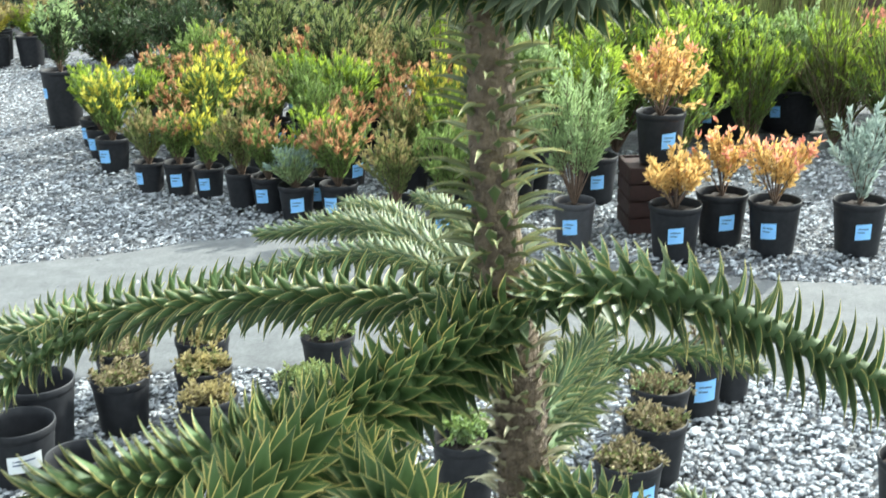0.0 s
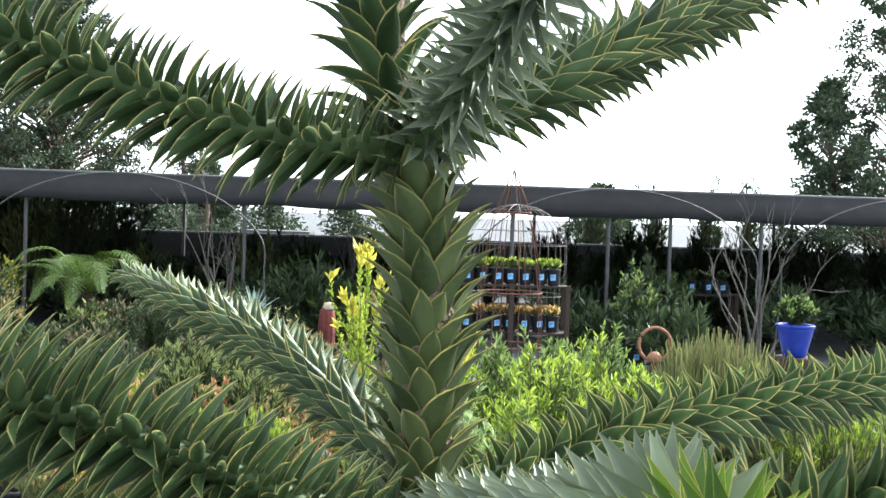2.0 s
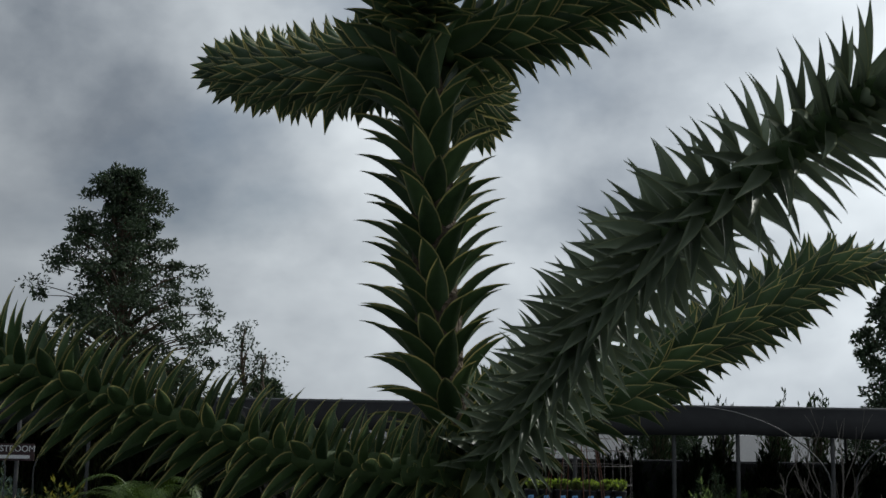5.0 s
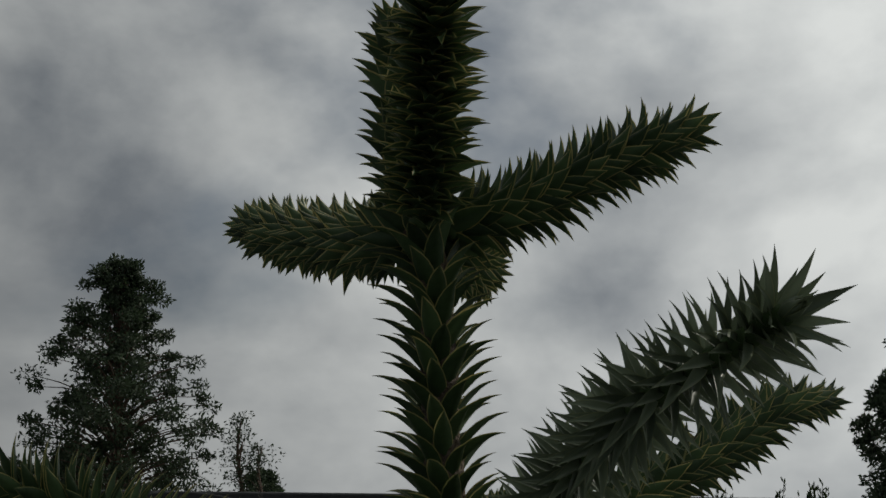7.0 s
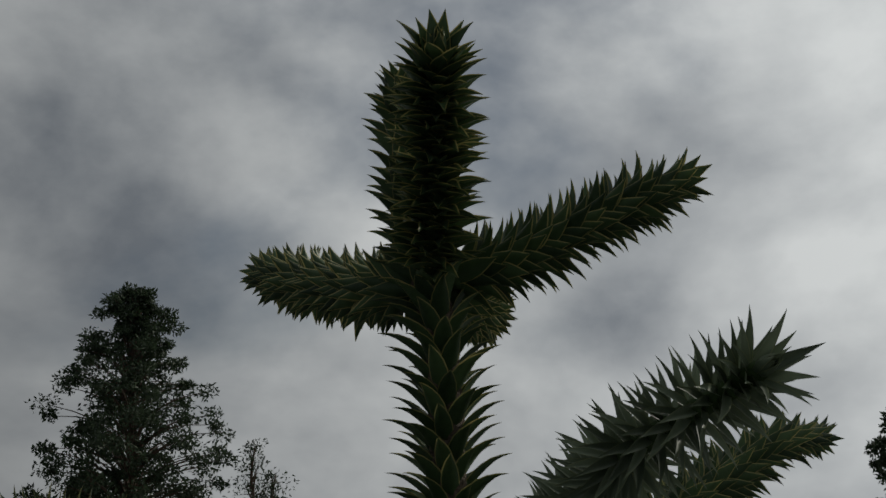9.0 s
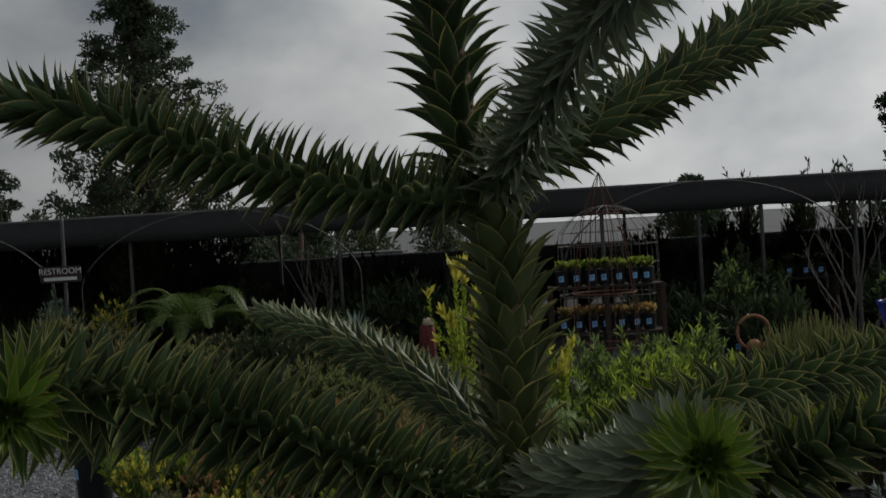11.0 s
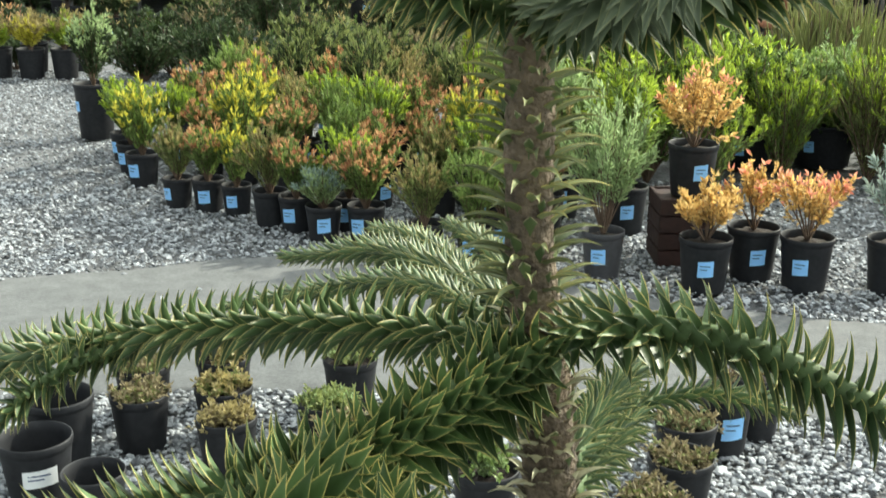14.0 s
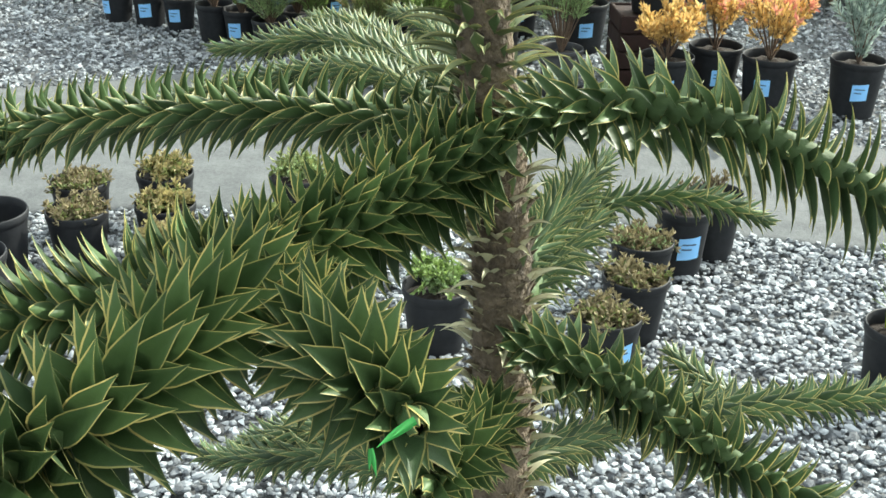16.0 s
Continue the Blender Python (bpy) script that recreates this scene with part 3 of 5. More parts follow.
    # second whorl
    bough(tree, [(0.134, 1.080, 1.690), (0.083, 1.040, 1.691), (0.038, 1.010, 1.696), (-0.005, 0.985, 1.708), (-0.053, 0.955, 1.723), (-0.094, 0.920, 1.738), (-0.124, 0.890, 1.750), (-0.16, 0.860, 1.762), (-0.21, 0.82, 1.772)],
          leaf=0.036, width=0.26, spread=(60, 74), step=0.0014, seed=21, rise=1.2)
    bough(tree, [(0.135, 1.060, 1.692), (0.161, 1.030, 1.718), (0.183, 0.980, 1.752), (0.207, 0.920, 1.785), (0.229, 0.860, 1.810), (0.243, 0.810, 1.824), (0.290, 0.735, 1.851), (0.302, 0.708, 1.858)],
          leaf=0.037, width=0.2, spread=(74, 84), step=0.0011, seed=22, waxy=True, full=True, tip=0.06)
    bough(tree, [(0.150, 1.090, 1.704), (0.211, 1.110, 1.732), (0.266, 1.150, 1.764), (0.322, 1.190, 1.796), (0.387, 1.245, 1.833), (0.444, 1.285, 1.866), (0.496, 1.330, 1.875)],
          leaf=0.04, width=0.36, spread=(42, 56), step=0.0015, seed=23)
    bough(tree, [(0.135, 1.120, 1.707), (0.148, 1.300, 1.730), (0.160, 1.450, 1.753)], leaf=0.042, width=0.42, step=0.0019, seed=24)
    # third whorl
    bough(tree, [(0.140, 1.070, 1.429), (0.101, 1.020, 1.444), (0.058, 0.965, 1.471), (0.020, 0.920, 1.499), (-0.019, 0.880, 1.524), (-0.058, 0.840, 1.545), (-0.092, 0.800, 1.562), (-0.116, 0.745, 1.576), (-0.119, 0.680, 1.582), (-0.095, 0.600, 1.584)],
          leaf=0.042, width=0.25, spread=(62, 76), step=0.0013, seed=31, rise=1.4, tip=0.1, young=True)
    bough(tree, [(0.137, 1.110, 1.448), (0.092, 1.200, 1.478), (0.032, 1.310, 1.506), (-0.043, 1.410, 1.529), (-0.126, 1.500, 1.551), (-0.185, 1.560, 1.566)],
          leaf=0.034, width=0.34, spread=(44, 58), step=0.0015, seed=32)
    bough(tree, [(0.150, 1.070, 1.427), (0.193, 1.000, 1.436), (0.232, 0.940, 1.450), (0.278, 0.885, 1.469), (0.317, 0.850, 1.488), (0.345, 0.820, 1.504), (0.371, 0.790, 1.521)],
          leaf=0.041, width=0.36, spread=(60, 74), step=0.0016, seed=33, rise=0.2)
    bough(tree, [(0.155, 1.050, 1.433), (0.202, 0.930, 1.462), (0.231, 0.790, 1.497), (0.238, 0.660, 1.531), (0.236, 0.565, 1.553)],
          leaf=0.038, width=0.32, spread=(80, 94), step=0.0014, seed=34, rise=0.2, tip=0.16, young=True, waxy=True)
    bough(tree, [(0.173, 1.110, 1.438), (0.251, 1.180, 1.451), (0.335, 1.260, 1.466), (0.454, 1.360, 1.475), (0.559, 1.440, 1.479), (0.668, 1.500, 1.488), (0.789, 1.570, 1.494)],
          leaf=0.039, width=0.34, spread=(60, 74), step=0.0018, seed=35, rise=0.2)
    # fourth whorl
    bough(tree, [(0.161, 1.080, 1.137), (0.104, 1.120, 1.123), (0.024, 1.160, 1.114), (-0.063, 1.200, 1.101), (-0.156, 1.240, 1.079), (-0.255, 1.275, 1.056), (-0.362, 1.310, 1.024), (-0.467, 1.340, 0.985), (-0.58, 1.37, 0.95)],
          leaf=0.038, width=0.3, spread=(60, 74), step=0.0017, seed=41, rise=0.2)
    bough(tree, [(0.154, 1.120, 1.139), (0.096, 1.280, 1.115), (0.031, 1.420, 1.097), (-0.052, 1.550, 1.073), (-0.132, 1.640, 1.038), (-0.194, 1.680, 1.021)],
          leaf=0.03, width=0.22, spread=(40, 58), step=0.0017, seed=42)
    for k, pts in enumerate(([(0.111, 1.160, 1.127), (0.044, 1.300, 1.111), (-0.032, 1.400, 1.079), (-0.114, 1.470, 1.042), (-0.183, 1.520, 1.012), (-0.253, 1.555, 0.985)],
                             [(0.148, 1.150, 1.140), (0.122, 1.350, 1.117), (0.083, 1.520, 1.103), (0.041, 1.620, 1.093)],
                             [(0.096, 1.280, 1.115), (0.048, 1.450, 1.100), (-0.015, 1.600, 1.080), (-0.073, 1.700, 1.060)])):
        bough(tree, pts, leaf=0.027, width=0.24, spread=(38, 54), step=0.0018, radius=(0.007, 0.004), seed=43 + k, name="side_branch")
    bough(tree, [(0.169, 1.060, 1.127), (0.132, 1.030, 1.121), (0.090, 0.975, 1.114), (0.053, 0.920, 1.110), (0.019, 0.870, 1.111), (-0.013, 0.835, 1.116), (-0.052, 0.810, 1.112), (-0.093, 0.790, 1.107), (-0.129, 0.770, 1.107), (-0.159, 0.750, 1.108)],
          leaf=0.037, width=0.34, spread=(62, 86), step=0.0011, radius=(0.022, 0.012), seed=47, rise=0.04, full=True)
    bough(tree, [(0.026, 0.880, 1.109), (0.009, 0.800, 1.121), (-0.008, 0.735, 1.123), (-0.023, 0.680, 1.124), (-0.041, 0.630, 1.126), (-0.055, 0.585, 1.133), (-0.067, 0.550, 1.139)],
          leaf=0.042, width=0.38, spread=(70, 90), step=0.0015, radius=(0.009, 0.006), rise=0.04, seed=48, name="side_branch")
    bough(tree, [(0.04, 0.87, 1.095), (0.047, 0.82, 1.1), (0.067, 0.775, 1.109), (0.09, 0.725, 1.12), (0.111, 0.685, 1.13), (0.125, 0.65, 1.139)],
          leaf=0.038, width=0.44, spread=(60, 80), rise=0.04, step=0.0016, radius=(0.009, 0.006), seed=49, name="side_branch", lone=90)
    bough(tree, [(0.178, 1.070, 1.138), (0.203, 1.030, 1.164), (0.239, 0.985, 1.186), (0.276, 0.950, 1.195), (0.313, 0.925, 1.195), (0.345, 0.905, 1.189), (0.382, 0.890, 1.175), (0.426, 0.875, 1.158), (0.49, 0.855, 1.132), (0.56, 0.83, 1.1)],
          leaf=0.037, width=0.28, spread=(64, 78), step=0.0019, seed=50, rise=0.2)
    bough(tree, [(0.193, 1.120, 0.995), (0.230, 1.280, 0.974), (0.270, 1.420, 0.953), (0.300, 1.500, 0.952)],
          leaf=0.037, width=0.17, spread=(46, 72), step=0.0017, seed=51)
    bough(tree, [(0.195, 1.120, 0.960), (0.222, 1.200, 0.959), (0.259, 1.320, 0.938), (0.291, 1.400, 0.926)],
          leaf=0.037, width=0.17, spread=(46, 72), step=0.0018, seed=54)
    bough(tree, [(0.275, 1.380, 0.941), (0.323, 1.410, 0.941), (0.379, 1.430, 0.940), (0.436, 1.445, 0.924), (0.481, 1.453, 0.906)],
          leaf=0.03, width=0.28, spread=(42, 56), step=0.0016, radius=(0.007, 0.004), seed=52, name="side_branch")
    bough(tree, [(-0.269, 1.3, 1.034), (-0.327, 1.26, 1.028), (-0.365, 1.21, 1.017), (-0.386, 1.17, 0.999)], leaf=0.033, width=0.28, spread=(60, 76), step=0.0019, radius=(0.008, 0.005), seed=55, rise=0.2, name="side_branch")
    # fresh shoot
    P3 = np.array([(0.13, 0.625, 1.152), (0.13, 0.625, 1.152), (0.111, 0.615, 1.143), (0.111, 0.615, 1.143)])
    T3 = unit(np.array([(0.111, 0.615, 1.143), (0.111, 0.615, 1.143), (0.115, 0.61, 1.13), (0.115, 0.61, 1.13)]) - P3 + np.array([(0, 0, 0), (0.004, 0, 0.003), (0, 0, 0), (-0.004, 0, 0.002)]))
    R3 = unit(np.cross(T3, np.cross((0, -1, 0.3), T3)))
    rows = [P3, np.cross(T3, R3), T3, R3, np.array([0.022, 0.014, 0.013, 0.01]), np.zeros(4, dtype=int)]
    child("fresh_shoot", leaf_mesh("fresh_shoot", rows, [(*blade(2, 16, 0.2), 0)], [M_SHOOT, M_SHOOT]), tree, "bright green fresh shoot")
    # low whorls
    bough(tree, [(0.187, 1.070, 0.942), (0.220, 1.030, 0.957), (0.252, 1.000, 0.959), (0.283, 0.975, 0.954), (0.313, 0.950, 0.944), (0.345, 0.920, 0.939), (0.382, 0.900, 0.928), (0.422, 0.880, 0.919)],
          leaf=0.032, width=0.42, spread=(62, 74), step=0.0017, seed=61, rise=0.2)
    bough(tree, [(0.190, 1.120, 0.893), (0.289, 1.250, 0.795), (0.410, 1.380, 0.695), (0.521, 1.460, 0.651), (0.627, 1.520, 0.628), (0.737, 1.570, 0.609), (0.860, 1.620, 0.592)],
          leaf=0.035, width=0.32, spread=(52, 62), step=0.0019, seed=62)
    bough(tree, [(0.495, 1.440, 0.660), (0.462, 1.500, 0.650), (0.438, 1.540, 0.651), (0.422, 1.580, 0.650)], leaf=0.034, width=0.26, spread=(40, 58), step=0.0018, radius=(0.007, 0.004), seed=63, name="side_branch")
    bough(tree, [(0.174, 1.050, 0.891), (0.159, 0.960, 0.924), (0.142, 0.870, 0.962), (0.128, 0.800, 0.990)], leaf=0.036, width=0.4, spread=(56, 62), step=0.0018, seed=64)
    bough(tree, [(0.176, 1.120, 0.842), (0.112, 1.220, 0.762), (0.028, 1.320, 0.686), (-0.071, 1.420, 0.604), (-0.156, 1.500, 0.524)], leaf=0.036, width=0.24, spread=(46, 62), step=0.0018, seed=65)
    bough(tree, [(0.195, 1.120, 0.783), (0.234, 1.200, 0.749), (0.285, 1.280, 0.713), (0.334, 1.360, 0.676)], leaf=0.034, width=0.26, spread=(46, 62), step=0.0018, seed=66)
    bough(tree, [(0.173, 1.100, 0.783), (0.088, 1.220, 0.706), (-0.033, 1.360, 0.616), (-0.146, 1.450, 0.540), (-0.204, 1.500, 0.512)], leaf=0.036, width=0.24, spread=(46, 62), step=0.0018, seed=67)
    return tree


monkey_puzzle()


# ---- nursery plants in pots ----
def pot_parts(parent, r, h, material=M_POT, tag=None, tag_turn=-90.0, tag_z=0.5, soil=True, tag_material=None):
    """A tapered nursery pot with a rolled rim, its soil and a stuck-on tag."""
    prof = [(0.0, 0.004), (r * 0.78, 0.0), (r * 0.8, 0.006), (r * 0.97, h - 0.03), (r * 0.975, h - 0.026), (r * 1.0, h - 0.024), (r * 1.02, h - 0.016), (r * 1.02, h - 0.004),
            (r * 1.0, h), (r * 0.965, h - 0.003), (r * 0.95, h - 0.03), (r * 0.8, 0.012)]
    V, F = lathe(prof, 28)
    pot = child("pot", mesh_of("pot", V, F, [material]), parent)
    if soil:
        rng = np.random.default_rng(3)
        prof = [(r * 0.945, h - 0.034), (r * 0.6, h - 0.026), (r * 0.3, h - 0.02), (0.0, h - 0.018)]
        V, F = lathe(prof, 20)
        V[:, 2] += rng.normal(0, 0.003, len(V))
        child("soil", mesh_of("soil", V, F, [M_SOIL]), parent)
    if tag:
        w, t = tag
        a0 = radians(tag_turn)
        n = 6
        rows = []
        for j in range(2):
            z = h * tag_z + (j - 0.5) * t
            rr = r * (0.8 + 0.17 * z / h) + 0.002
            for i in range(n):
                a = a0 + (i / (n - 1) - 0.5) * w / rr
                rows.append((rr * math.cos(a), rr * math.sin(a), z + 0.006 * (i / (n - 1) - 0.5)))
        F = [(i, i + 1, n + i + 1, n + i) for i in range(n - 1)]
        V = np.array(rows)
        lid = V * np.array([1 + 0.0012 / r, 1 + 0.0012 / r, 1])
        F += [(2 * n + a, 2 * n + b, 2 * n + c, 2 * n + d) for a, b, c, d in F]
        tg = child("tag", mesh_of("tag", np.vstack([V, lid]), F, [tag_material or M_TAG]), pot, "light blue price tag")
        heap = Heap()
        for k, (x0, x1) in enumerate(((0.15, 0.8), (0.15, 0.6))):
            z = h * tag_z + (0.5 - 0.3 - 0.22 * k) * t
            rr = r * (0.8 + 0.17 * z / h) + 0.0035
            aa = [a0 + (q - 0.5) * w / rr for q in np.linspace(x0, x1, 4)]
            v = [(rr * math.cos(a), rr * math.sin(a), z + dz) for dz in (-0.0022, 0.0022) for a in aa]
            heap.add(v, [(i, i + 1, 5 + i, 4 + i) for i in range(3)])
        child("writing", heap.mesh("writing", [M_INK]), tg)
    return pot


def leaves(P, D, L, W, rng, fold=0.25):
    """Small folded leaves: two triangles each."""
    n = len(P)
    side = unit(np.cross(D, rng.normal(size=(n, 3))))
    up = np.cross(side, D)
    mid = P + D * (L * 0.5)[:, None] + up * (L * 0.06)[:, None]
    lift = up * (W * fold)[:, None]
    V = np.stack([P, mid + side * (W / 2)[:, None] + lift, P + D * L[:, None], mid - side * (W / 2)[:, None] + lift], 1).reshape(-1, 3)
    k = np.arange(n)[:, None] * 4
    return V, np.concatenate([k + np.array([[0, 1, 2]]), k + np.array([[0, 2, 3]])])


def shrub_parts(parent, base, height, spread, stems, per_stem, leaf, body, tips, seed, tip_part=0.18, upright=0.55, width=0.26, fork=3, bare=0.2, stemr=0.004, tip_scale=1.15, loose=0.7):
    """A shrub of forking stems set with leaves; the stem ends carry the tip colour."""
    rng = np.random.default_rng(seed)
    wood = Heap()
    data = {0: [[], [], []], 1: [[], [], []]}
    for i in range(stems):
        a = i * GOLDEN + rng.normal(0, 0.3)
        ro = spread * math.sqrt((i + 0.5) / stems) * rng.uniform(0.85, 1.1)
        top = height * (1 - 0.35 * (ro / max(spread, 1e-6)) ** 2) * rng.uniform(0.8, 1.06)
        end = np.array([ro * math.cos(a), ro * math.sin(a), top])
        mid = np.array([end[0] * 0.45, end[1] * 0.45, top * upright])
        C, T, ln = spline([(0, 0, 0), mid, end], 10)
        C = C + base
        V, F = tube(C[::3], T[::3], np.linspace(stemr, stemr * 0.35, 4), 4, False)
        wood.add(V, F)
        axes = [(C, T, ln, bare)]
        for f in range(fork):
            k = int(rng.integers(3, 8))
            d = unit(T[k] + rng.normal(0, 0.42, 3) + np.array([0, 0, 0.35]))
            l2 = ln * rng.uniform(0.22, 0.45)
            c2, t2, _ = spline([C[k], C[k] + d * l2 * 0.5, C[k] + unit(d + np.array([0, 0, 0.4])) * l2], 5)
            V, F = tube(c2[::2], t2[::2], np.linspace(stemr * 0.5, stemr * 0.25, 3), 3, False)
            wood.add(V, F)
            axes.append((c2, t2, l2, 0.05))
        for c, t, l, b0 in axes:
            n = max(6, int(per_stem * l / ln))
            u = np.sort(rng.uniform(b0, 1.0, n))
            q = np.linspace(0, 1, len(c))
            P = np.stack([np.interp(u, q, c[:, k]) for k in range(3)], 1)
            TT = unit(np.stack([np.interp(u, q, t[:, k]) for k in range(3)], 1))
            D = unit(TT * rng.uniform(0.6, 1.2, (n, 1)) + unit(rng.normal(size=(n, 3))) * loose)
            s = (u > 1 - tip_part).astype(int)
            for k in (0, 1):
                data[k][0].append(P[s == k])
                data[k][1].append(D[s == k])
                data[k][2].append(leaf * rng.uniform(0.7, 1.2, (s == k).sum()) * (tip_scale if k else 1))
    child("stem", wood.mesh("stem", [M_STEM]), parent)
    for k, key, nm in ((0, body, "foliage"), (1, tips, "young_growth")):
        P, D, L = np.vstack(data[k][0]), np.vstack(data[k][1]), np.concatenate(data[k][2])
        if len(P):
            V, F = leaves(P, D, L, L * width, rng)
            child(nm, mesh_of(nm, V, F, [LEAF[key]], smooth=False), parent)["kind"] = "stuff"


R1, H1 = 0.083, 0.17       # one gallon
R2, H2 = 0.106, 0.225       # two gallon
TAG = (0.062, 0.066)
BLOCK = "potted shrubs beside the path"


def potted(name, label, category, r, h, tag, plant, group=BLOCK, **pot_args):
    ob = thing(name, label, category, group)
    pot_parts(ob, r, h, tag=tag, **pot_args)
    shrub_parts(ob, np.array([0, 0, h - 0.03]), **plant)
    return ob


def spec(height, spread, stems, per, leaf, body, tips, seed, **kw):
    return dict(height=height, spread=spread, stems=stems, per_stem=per, leaf=leaf, body=body, tips=tips, seed=seed, **kw)


airy = dict(upright=0.6, loose=0.45, fork=4, width=0.21, tip_scale=1.05)
KINDS = {
    "lime": ("potted_conebush", "black pot of green conebush with yellow-tipped shoots", spec(0.32, 0.17, 20, 105, 0.03, "green", "lime", 101, tip_part=0.2, **airy)),
    "yellow": ("potted_conebush", "black pot of conebush with bright yellow bracts", spec(0.34, 0.15, 18, 100, 0.032, "green", "yellow", 102, tip_part=0.16, **airy)),
    "red": ("potted_conebush", "black pot of olive conebush with red and coral bracts", spec(0.32, 0.16, 21, 95, 0.029, "green", "red", 103, tip_part=0.2, **airy)),
    "bronze": ("potted_conebush", "black pot of bronze and olive conebush", spec(0.31, 0.15, 18, 95, 0.028, "olive", "bronze", 104, tip_part=0.18, **airy)),
    "orange_tip": ("potted_conebush", "black pot of conebush with orange shoot tips", spec(0.3, 0.15, 19, 95, 0.028, "green", "red", 105, tip_part=0.14, **airy)),
    "grey": ("potted_shrub", "black pot of soft grey-green shrub", spec(0.2, 0.14, 22, 80, 0.028, "grey", "blue", 106, width=0.14, loose=0.5)),
    "green": ("potted_shrub", "black pot of bright green narrow-leaved shrub", spec(0.35, 0.16, 20, 100, 0.032, "green", "green", 107, width=0.16, loose=0.5)),
    "dusky": ("potted_shrub", "black pot of brown-pink dusky shrub", spec(0.36, 0.18, 20, 90, 0.028, "olive", "bronze", 108, tip_part=0.3, **airy)),
    "tall": ("potted_shrub", "tall black pot of green and brown upright shrub", spec(0.46, 0.2, 22, 90, 0.034, "dark", "olive", 109, **airy)),
}
models = {k: potted(n, lab, "potted plant", R1, H1, TAG, s) for k, (n, lab, s) in KINDS.items()}
models_plain = {k: potted(n, lab, "potted plant", R1, H1, None, s) for k, (n, lab, s) in KINDS.items()}
used = set()


def put(key, x, y, turn=0.0, size=1.0, plain=False, z=0.0):
    """Sets the model itself down the first time, then copies of it. turn: degrees of the tag from facing the path."""
    src = (models_plain if plain else models)[key]
    m = Matrix.Translation((x, y, z - 0.004)) @ Matrix.Rotation(radians(turn), 4, "Z") @ Matrix.Scale(size, 4)
    if (key, plain) not in used:
        used.add((key, plain))
        src.matrix_basis = m
        return src
    ob = copy_thing(src, pose(0, 0, 0))
    ob.matrix_basis = m
    return ob


# the front edge of the block, along the gravel
for key, x, y, turn, size, plain in (
        ("lime", -2.27, 6.86, -40, 1.0, False), ("lime", -2.13, 6.56, -35, 1.0, False), ("yellow", -1.96, 6.24, -22, 1.08, False), ("bronze", -1.63, 5.79, -40, 0.92, False),
        ("orange_tip", -1.46, 5.74, -4, 0.98, False), ("yellow", -1.3, 5.68, -10, 0.9, False), ("bronze", -1.09, 5.5, 10, 1.02, True),
        ("orange_tip", -0.95, 5.42, -18, 1.0, False), ("grey", -0.79, 5.26, 10, 1.0, False), ("lime", -0.7, 5.45, -20, 1.0, False), ("red", -0.59, 5.24, -24, 1.06, False),
        ("bronze", -0.3, 5.0, -10, 1.0, False), ("green", -0.08, 4.98, -18, 1.0, False), ("dusky", 0.03, 5.16, -10, 1.0, False), ("red", 0.16, 5.3, -30, 1.0, True)):
    put(key, x, y, turn, size, plain)
rng_block = random.Random(7)
order = ["lime", "red", "yellow", "orange_tip", "green", "red", "bronze", "lime", "dusky", "orange_tip", "red", "yellow", "bronze", "green"]
k = 0
for row in range(1, 6):
    for i in range(9):
        u = (i + (row % 2) * 0.5) / 9
        x = -2.1 + 2.4 * u + 0.06 * row + rng_block.uniform(-0.06, 0.06)
        y = 6.62 - 1.5 * u ** 0.75 + 0.34 * row + rng_block.uniform(-0.07, 0.07)
        key = order[k % len(order)] if row < 4 else ["dusky", "tall", "green", "dusky", "grey", "tall", "red", "tall"][k % 8]
        k += 1
        put(key, x, y, rng_block.uniform(-60, 60), rng_block.uniform(0.95, 1.15) * (1 + 0.035 * row), plain=rng_block.random() < 0.5)


spare = [(k, p) for p in (False, True) for k in KINDS if (k, p) not in used]
for i, (k, p) in enumerate(spare):
    put(k, -1.9 + 0.34 * i, 8.35 - 0.1 * i, 20 * i, 1.1, p)


# loose pots set apart from the block
def upright_pot(name, label, x, y, r, h, plant, turn=-90, group="", z=0.0, tag=TAG, material=M_POT, tag_z=0.5):
    ob = thing(name, label, "potted plant", group)
    pot_parts(ob, r, h, material=material, tag=tag, tag_turn=turn, tag_z=tag_z)
    shrub_parts(ob, np.array([0, 0, h - 0.03]), **plant)
    ob.matrix_basis = pose(x, y, z - 0.004, 0, 0, random.Random(int(x * 1000)).uniform(-4, 4))
    return ob


GOLD = "potted golden shrubs on the gravel"
upright_pot("potted_golden_shrub", "black pot of golden orange shrub on gravel", 0.86, 4.69, R2, H2, spec(0.24, 0.14, 13, 52, 0.03, "orange", "orange", 201, tip_part=0.04, width=0.38, fork=4, bare=0.58, upright=0.5, loose=0.8), -92, GOLD)
upright_pot("potted_golden_shrub", "black pot of coral-topped golden shrub on gravel", 1.08, 4.87, R2, H2, spec(0.29, 0.13, 10, 50, 0.03, "orange", "coral", 202, tip_part=0.045, width=0.38, fork=4, bare=0.58, loose=0.8), -88, GOLD)
upright_pot("potted_golden_shrub", "black pot of golden shrub with red crown", 1.27, 4.74, R2, H2, spec(0.3, 0.17, 12, 52, 0.03, "orange", "coral", 203, tip_part=0.08, width=0.38, fork=4, bare=0.55, loose=0.8), -115, GOLD)
upright_pot("potted_silver_shrub", "black pot of upright blue-green silvery shrub", 1.61, 4.73, R2, H2, spec(0.44, 0.15, 7, 100, 0.04, "silver", "silver", 204, width=0.26, fork=2, bare=0.08, loose=0.6), -92, GOLD)
